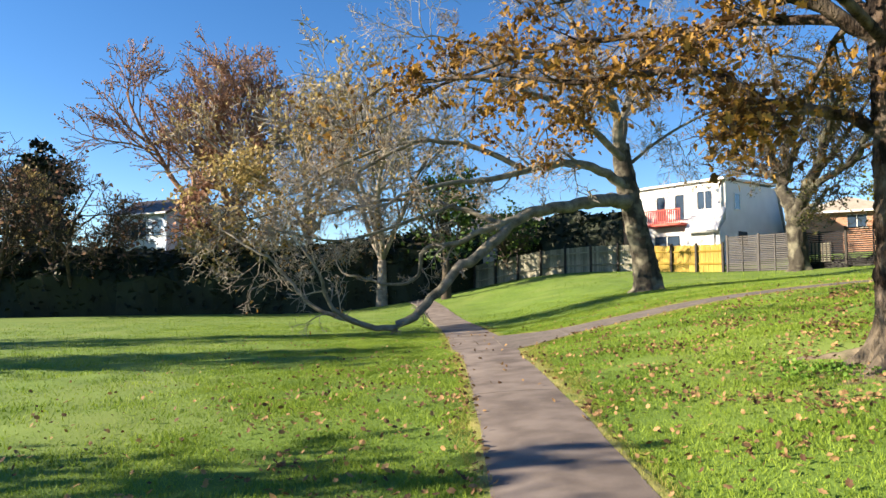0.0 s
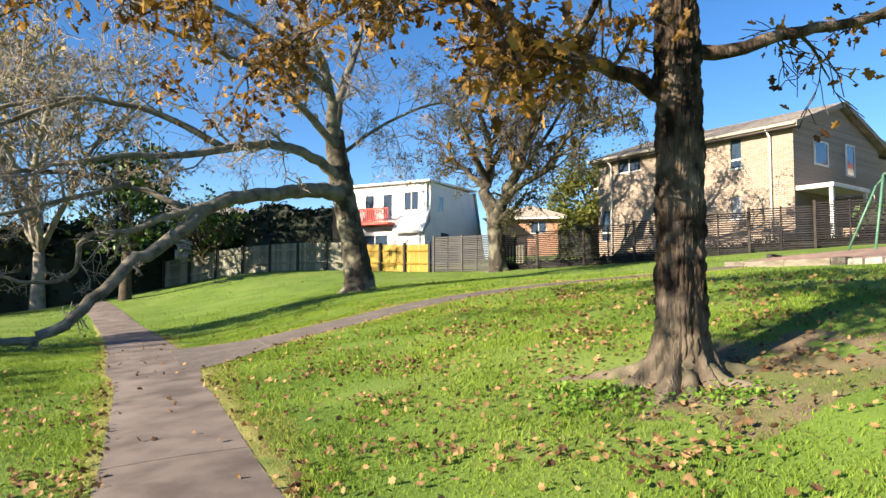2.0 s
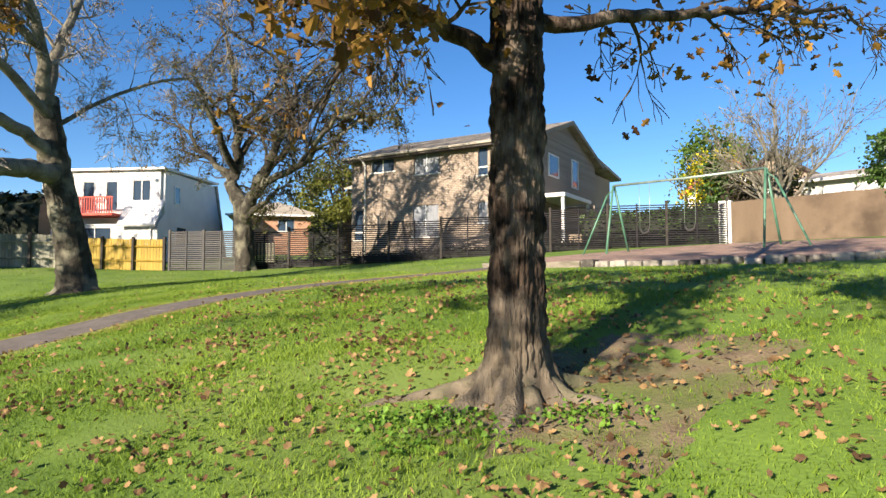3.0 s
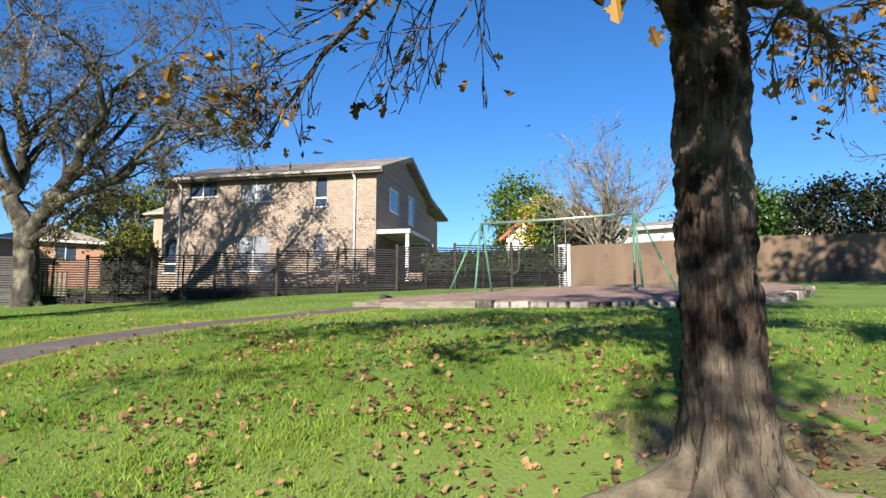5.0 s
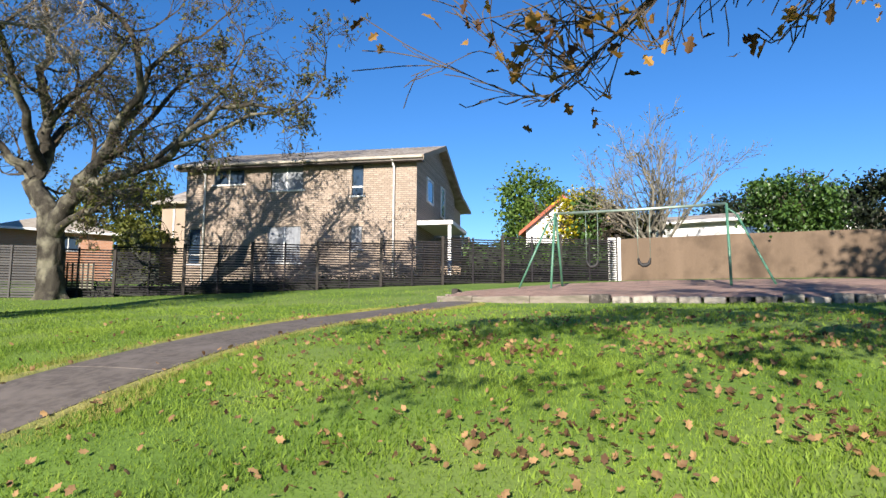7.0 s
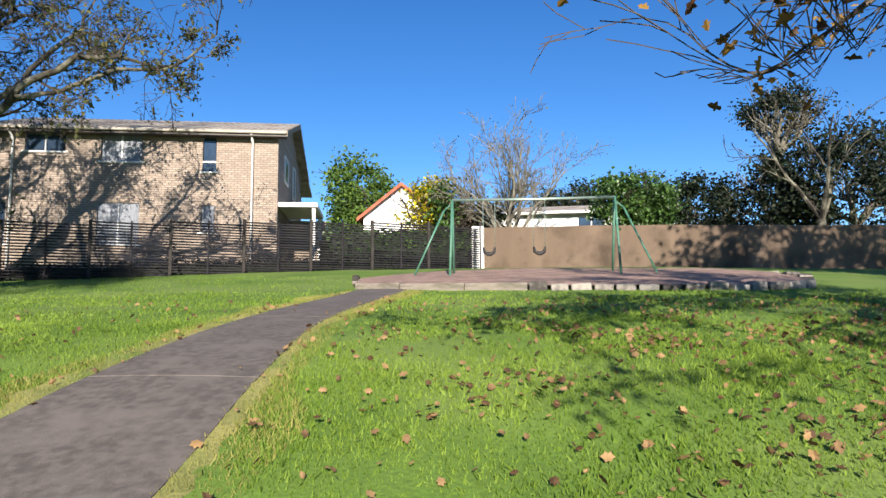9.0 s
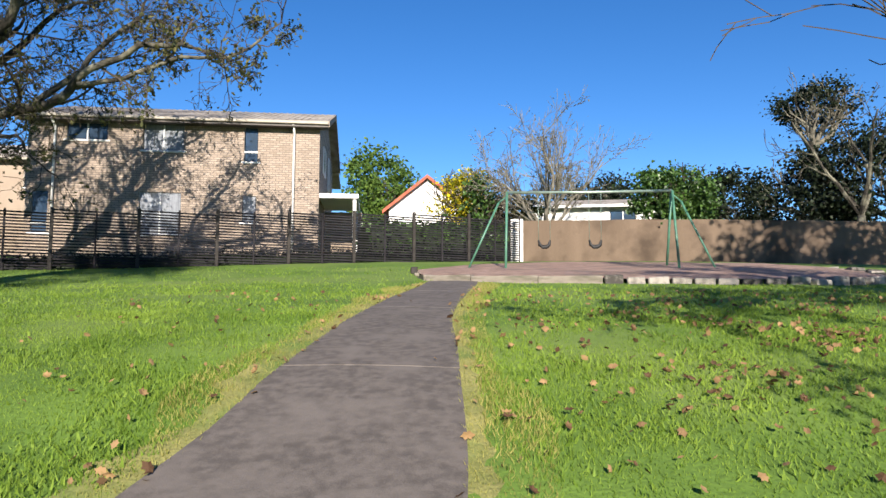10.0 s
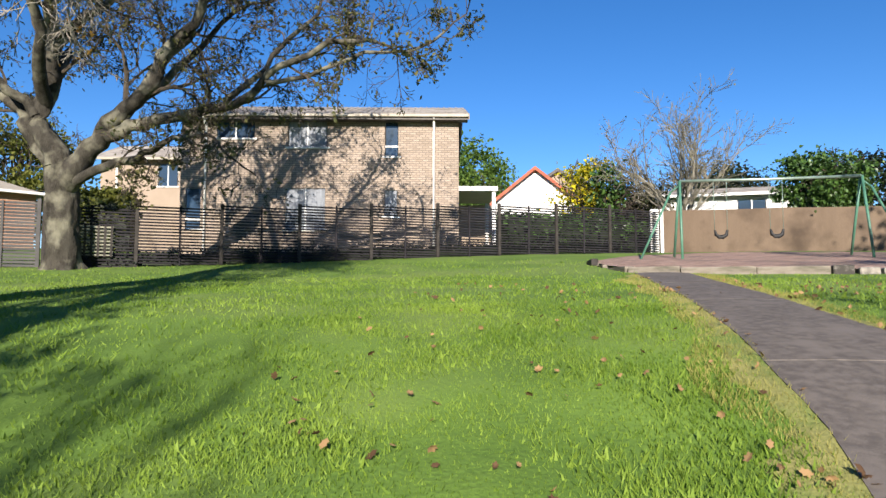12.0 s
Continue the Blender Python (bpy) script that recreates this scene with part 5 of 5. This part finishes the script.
hedge("garden_hedge", "dark green garden hedge behind the slat fence", (27.6, 20.6), (31.6, 14.9), 1.6, 1.65, M_GREEN, 0.2, 2400, 66)
twig_tree("bare_tree", "small bare grey tree with upswept twigs behind the wall", 30.4, 13.2, 5.9, 88, M_PALE, spread=(14, 48), fork=0.14, thin=0.009, leaf=M_OLIVE, share=0.2, size=0.08, kids=(8, 6, 4), stems=9, splay=0.62)
crown_tree("round_tree", "round glossy dark green tree overhanging the wall", 29.7, 7.8, 4.05, 1.5, 1.75, 1.3, M_GREEN, 0.15, 7600, 89, clumps=90, fill=0.4)
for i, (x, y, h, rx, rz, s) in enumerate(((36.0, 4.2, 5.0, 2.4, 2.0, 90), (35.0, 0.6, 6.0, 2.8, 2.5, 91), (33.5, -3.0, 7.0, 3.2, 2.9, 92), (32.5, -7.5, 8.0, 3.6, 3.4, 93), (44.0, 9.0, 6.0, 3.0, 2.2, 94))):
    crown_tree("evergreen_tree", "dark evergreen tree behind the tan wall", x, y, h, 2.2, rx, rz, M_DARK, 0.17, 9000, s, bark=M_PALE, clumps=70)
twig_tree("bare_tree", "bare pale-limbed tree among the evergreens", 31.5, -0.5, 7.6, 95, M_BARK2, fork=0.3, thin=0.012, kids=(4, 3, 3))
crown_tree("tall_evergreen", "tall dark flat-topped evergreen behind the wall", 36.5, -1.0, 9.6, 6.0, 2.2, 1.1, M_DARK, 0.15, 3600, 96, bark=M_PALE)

hedge("garden_hedge", "rough olive garden hedge between the bungalow and the brick house", (25.5, 38.3), (26.4, 36.2), 1.6, 2.5, M_OLIVEGREEN, 0.2, 2200, 68)
hedge("low_planting", "low dark planting along the foot of the slat fence", (17.5, 32.3), (27.9, 16.0), 0.5, 0.42, M_DARK, 0.1, 5000, 67)

# trees out of view beside the lawn, put there for the shadows across it
for i, (x, y, h) in enumerate(((-22.0, 11.6, 9.0), (-27.0, 17.5, 9.0))):
    crown_tree("lawn_tree", "autumn tree at the side of the lawn", x, y, h, 2.6, 2.3, 2.6, M_OLIVE, 0.26, 1300, 110 + i, clumps=24)
# unseen tree added to shade the right part of the tan wall
crown_tree("lawn_tree", "tall unseen autumn tree shading the tan wall", 10.0, 0.3, 12.8, 4.0, 4.2, 3.4, M_OLIVE, 0.24, 7000, 120, clumps=40)
crown_tree("lawn_tree", "broad autumn tree at the side of the lawn", -13.5, 2.7, 6.1, 2.2, 2.0, 1.6, M_OLIVE, 0.22, 1000, 122, clumps=20)
crown_tree("lawn_tree", "tall thin autumn tree at the side of the lawn", -19.5, 18.9, 11.0, 4.0, 2.0, 2.4, M_OLIVE, 0.2, 200, 121, clumps=14)


def lattice_panel():
    p = thing("lattice_panel", pose(17.66, 31.2, ground_z(17.66, 31.2), 0, 0, math.degrees(math.atan2(-17.95, 11.35))), "pale timber lattice panel fixed on the slat fence", "lattice")
    for k in range(6):
        part("upright", boxes((-0.45 + k * 0.17, -0.39 + k * 0.17, -0.115, -0.102, 0.3, 1.2)), M_POST, p)
    for k in range(9):
        part("crosspiece", boxes((-0.47, 0.47, -0.10, -0.087, 0.33 + k * 0.1, 0.37 + k * 0.1)), M_OLDFENCE, p)


lattice_panel()
sleeper = tagged(part("timber_sleeper", boxes((-0.32, 0.32, -0.09, 0.09, -0.12, 0.07), bevel=0.02), M_POST), "dark weathered timber sleeper ending the playground ledge", "sleeper")
sleeper.matrix_world = pose(18.5, 17.3, ground_z(18.5, 17.3) + 0.06, 0, 3, 10)


# ---- lawn: blades, dry edges, bare earth, fallen leaves ----
rnd = np.random.default_rng(4)
KX, KZ = np.array([k[0] for k in SLOPE], float), np.array([k[1] for k in SLOPE], float)


def ease_np(a, b, v):
    v = np.clip((v - a) / (b - a), 0, 1)
    return v * v * (3 - 2 * v)


def ground_np(x, y):
    u = x - 0.9
    w = 0.5 + 0.03 * np.abs(u)
    z = sum(np.interp(u + w * k, KX, KZ) for k in (-1.5, -0.75, 0, 0.75, 1.5)) / 5
    z = z - 0.2 * (1 - ease_np(-2, 10, y))
    z = z - 0.24 * np.exp(-((x - 5.2) / 2.6) ** 2 - ((y - 7.3) / 2.6) ** 2)
    return z + 1.25 * ease_np(26, 48, y) * ease_np(-9, 4, x) * (1 - 0.45 * ease_np(8, 20, x))


def patchy(x, y, s, k=0.0):
    """Smooth uneven pattern between 0 and 1."""
    return 0.5 + 0.25 * (np.sin(x * s + 1.7 * np.sin(y * s * 0.63 + k)) + np.sin(y * s * 1.13 + 2.1 * np.sin(x * s * 0.71 + 2 * k)))


def path_gap(x, y):
    """Distance outside the two paths, below zero on them."""
    ys = np.linspace(-8, 46, 400)
    lo = np.array([main_path(v)[0] for v in ys])
    hi = np.array([main_path(v)[1] for v in ys])
    a = np.maximum(np.interp(y, ys, lo) - x, x - np.interp(y, ys, hi))
    xs = np.linspace(1.2, 15.4, 120)
    lo = np.array([branch_path(v)[0] for v in xs])
    hi = np.array([branch_path(v)[1] for v in xs])
    b = np.maximum(np.maximum(np.interp(x, xs, lo) - y, y - np.interp(x, xs, hi)), np.maximum(1.2 - x, x - 15.3))
    return np.minimum(a, b)


def bare(x, y):
    """How bare the earth is round the oak's foot."""
    dx, dy = x - 5.6, y - 6.85
    r = np.sqrt((dx / 1.75) ** 2 + (dy / 1.35) ** 2)
    r = r + 0.7 * (patchy(x, y, 3.1) - 0.5) + 0.7 * (patchy(x, y, 8.0, 1.0) - 0.5)
    return np.clip(1.35 - r * 0.95, 0, 1)


def blades(name, x, y, high, wide, material, label):
    n = len(x)
    z = ground_np(x, y)
    a = rnd.uniform(0, 2 * np.pi, n)
    lean = rnd.uniform(0.1, 1.3, n) * high
    b = rnd.uniform(0, 2 * np.pi, n)
    co = np.empty((n, 3, 3), np.float32)
    co[:, 0] = np.stack([x - wide * np.cos(a), y - wide * np.sin(a), z - 0.01], 1)
    co[:, 1] = np.stack([x + wide * np.cos(a), y + wide * np.sin(a), z - 0.01], 1)
    co[:, 2] = np.stack([x + lean * np.cos(b), y + lean * np.sin(b), z + high], 1)
    me = bpy.data.meshes.new(name)
    me.vertices.add(3 * n)
    me.vertices.foreach_set("co", co.ravel())
    me.loops.add(3 * n)
    me.loops.foreach_set("vertex_index", np.arange(3 * n, dtype=np.int32))
    me.polygons.add(n)
    me.polygons.foreach_set("loop_start", np.arange(0, 3 * n, 3, dtype=np.int32))
    me.update()
    me.materials.append(material)
    return tagged(new(name, me), label, "grass", kind="stuff")


def scatter(count, x0, x1, y0, y1):
    return rnd.uniform(x0, x1, count), rnd.uniform(y0, y1, count)


gxs, gys = [], []
for count, area in ((820000, (-4.5, 9.5, 1.0, 21.5)), (210000, (-12, 15.5, 2.0, 30)), (80000, (-20, 22, 8, 42))):
    x, y = scatter(count, *area)
    gap = path_gap(x, y)
    play = ((x - 20) / 5.6) ** 2 + ((y - 11.6) / 5.6) ** 2
    fringe = 0.03 + 0.10 * patchy(x, y, 9.0) + 0.30 * ((y > 16) & (x > 2) & (x < 11)) * patchy(x, y, 1.7) + 0.30 * ((x > 1) & (y > 7) & (y < 15.5)) * patchy(x, y, 1.4, 0.5)
    keep = (gap > fringe * rnd.uniform(0.3, 1.0, count)) & (rnd.random(count) > 0.97 * bare(x, y) ** 0.8) & (play > 1) & (rnd.random(count) < 0.55 + 0.45 * patchy(x, y, 2.3))
    border = np.minimum(np.minimum(x - area[0], area[1] - x), area[3] - y)
    keep &= rnd.random(count) < border / (1.2 + 2.6 * patchy(x, y, 1.1, 0.2))
    gxs.append(x[keep])
    gys.append(y[keep])
for k, (x, y) in enumerate(zip(gxs, gys)):
    tall = (0.02 + 0.024 * patchy(x, y, 4.7, 0.6) ** 1.5) * rnd.uniform(0.5, 1.35, len(x)) * (1 + 0.25 * k)
    blades("grass", x, y, tall, rnd.uniform(0.003, 0.0065, len(x)) * (1 + 0.9 * k), M_GRASS, "thick mown green lawn grass")
x, y = scatter(700000, -1.5, 15, 1, 22)
gap = path_gap(x, y)
keep = (gap > -0.015) & (gap < 0.10 + 0.22 * patchy(x, y, 1.9) ** 2 + 0.36 * ((y < 15.5) & (x > 1) & (y > 7)) * patchy(x, y, 1.4, 0.5) + 0.42 * ((y > 16) & (x > 2)) * patchy(x, y, 1.7))
blades("dry_grass", x[keep], y[keep], rnd.uniform(0.016, 0.052, keep.sum()), rnd.uniform(0.003, 0.006, keep.sum()), M_DRY, "dry yellowed grass fringing the path")



def verge(name, inner, outer):
    """A thin uneven strip of dry turf between two plan lines."""
    v, f = [], []
    for a, b in zip(inner, outer):
        for t in (0.0, 0.35, 0.7, 1.0):
            x, y = a[0] + (b[0] - a[0]) * t, a[1] + (b[1] - a[1]) * t
            v.append((x, y, ground_z(x, y) + 0.006 * (1 - t * t) + (0.008 + 0.012 * noise.noise((7 * x, 7 * y, 2)) if t < 1 else -0.02)))
    for i in range(len(inner) - 1):
        for k in range(3):
            q = i * 4 + k
            f.append((q, q + 4, q + 5, q + 1))
    return tagged(raw(name, v, f, M_VERGE, smooth=True), "dry yellowed turf along the path edge", "verge", kind="structure")


def rough_width(v, low, high, seed):
    return low + (high - low) * (0.5 + 0.7 * noise.noise((1.1 * v, seed, 0)) + 0.5 * noise.noise((4.3 * v, seed, 3)))


xs = np.arange(2.6, 14.8, 0.12)
verge("verge", [(x, branch_path(x)[1] - 0.02) for x in xs], [(x, branch_path(x)[1] + max(0.05, rough_width(x, 0.12, 0.5, 2.0))) for x in xs])
verge("verge", [(x, branch_path(x)[0] + 0.02) for x in xs], [(x, branch_path(x)[0] - max(0.04, rough_width(x, 0.06, 0.26, 5.0))) for x in xs])
ys = np.arange(2.5, 13.6, 0.12)
verge("verge", [(main_path(y)[1] - 0.02, y) for y in ys], [(main_path(y)[1] + max(0.04, rough_width(y, 0.05, 0.2 + 0.2 * ease(6, 9, y), 8.0)), y) for y in ys])
ys = np.arange(1.0, 30, 0.12)
verge("verge", [(main_path(y)[0] + 0.02, y) for y in ys], [(main_path(y)[0] - max(0.03, rough_width(y, 0.04, 0.2, 11.0)), y) for y in ys])

# bare earth round the oak
n_r, n_a = 16, 60
ev, ef = [], []
for i in range(n_r + 1):
    for k in range(n_a):
        a = 2 * math.pi * k / n_a
        r = (i / n_r) * (1.0 + 0.34 * noise.noise((2.2 * math.cos(a), 2.2 * math.sin(a), 5)) + 0.26 * noise.noise((6 * math.cos(a), 6 * math.sin(a), 1)))
        x, y = 5.6 + 1.85 * r * math.cos(a), 6.85 + 1.4 * r * math.sin(a)
        ev.append((x, y, ground_z(x, y) + 0.016 * (1 - (i / n_r) ** 2) - 0.02 * (i / n_r) ** 4 + 0.02 * noise.noise((5 * x, 5 * y, 0)) * (1 if i < n_r else 0)))
for i in range(n_r):
    for k in range(n_a):
        k2 = (k + 1) % n_a
        ef.append((i * n_a + k, (i + 1) * n_a + k, (i + 1) * n_a + k2, i * n_a + k2))
tagged(raw("bare_earth", ev, ef, M_DIRT, smooth=True), "bare brown earth worn round the oak's roots", "earth", kind="structure")

# lobed fallen leaves
LOBES = [(0.0, -0.62), (0.2, -0.34), (0.42, -0.3), (0.34, -0.02), (0.5, 0.26), (0.26, 0.36), (0.0, 0.72), (-0.3, 0.34), (-0.46, 0.3), (-0.3, 0.04), (-0.44, -0.26), (-0.18, -0.36)]


def litter(name, x, y, lift, size, label, seed):
    rng = random.Random(seed)
    v, f = [], []
    z = ground_np(x, y)
    for i in range(len(x)):
        s = size * rng.uniform(0.55, 1.3)
        m = Euler((rng.gauss(0, 0.6), rng.gauss(0, 0.6), rng.uniform(0, 6.28))).to_matrix()
        b = len(v)
        c = Vector((x[i], y[i], z[i] + lift + rng.uniform(0, 0.025)))
        curl = rng.uniform(-0.9, 1.3)
        v.append(tuple(c))
        for px, py in LOBES:
            v.append(tuple(c + m @ (Vector((px, py, curl * (px * px + 0.6 * py * py))) * s)))
        for k in range(len(LOBES)):
            f.append((b, b + 1 + k, b + 1 + (k + 1) % len(LOBES)))
    return tagged(raw(name, v, f, M_FALLEN, label=label), label, "leaves", kind="stuff")


x, y = scatter(90000, -6, 12, 0.5, 20)
d = np.sqrt((x - 3.4) ** 2 + ((y - 7.5) / 1.25) ** 2)
chance = 0.5 * bare(x, y) * 0.35 + 0.32 * np.exp(-(d / 4.2) ** 2) + 0.02 + 0.2 * np.exp(-((x - 7.0) / 3.4) ** 2 - ((y - 10.8) / 3.2) ** 2) + 0.13 * np.exp(-((x + 0.6) / 1.6) ** 2) * (y < 12)
keep = (rnd.random(len(x)) < chance * (0.25 + 1.5 * patchy(x, y, 2.7, 0.4) ** 2)) & (path_gap(x, y) > 0.03)
litter("fallen_leaf", x[keep], y[keep], 0.03, 0.048, "dry brown and tan fallen leaves scattered on the grass", 8)
x, y = scatter(60000, -1, 15, -1, 22)
gap = path_gap(x, y)
left = (x < 0.9) & (y < 13)
keep = (gap > -0.06) & (gap < 0.16) & (rnd.random(len(x)) < np.where(left, 0.5, 0.26) * patchy(x, y, 2.2, 1.0) ** 1.5)
litter("fallen_leaf", x[keep], y[keep], 0.03, 0.05, "dry leaves drifted along the path edge", 9)
x, y = scatter(3500, 0.2, 14, -1, 20)
gap = path_gap(x, y)
keep = (gap < -0.04) & (rnd.random(len(x)) < np.where(x < 1.6, 0.22, 0.03))
litter("fallen_leaf", x[keep], y[keep], 0.035, 0.052, "dry brown leaves lying on the path", 10)
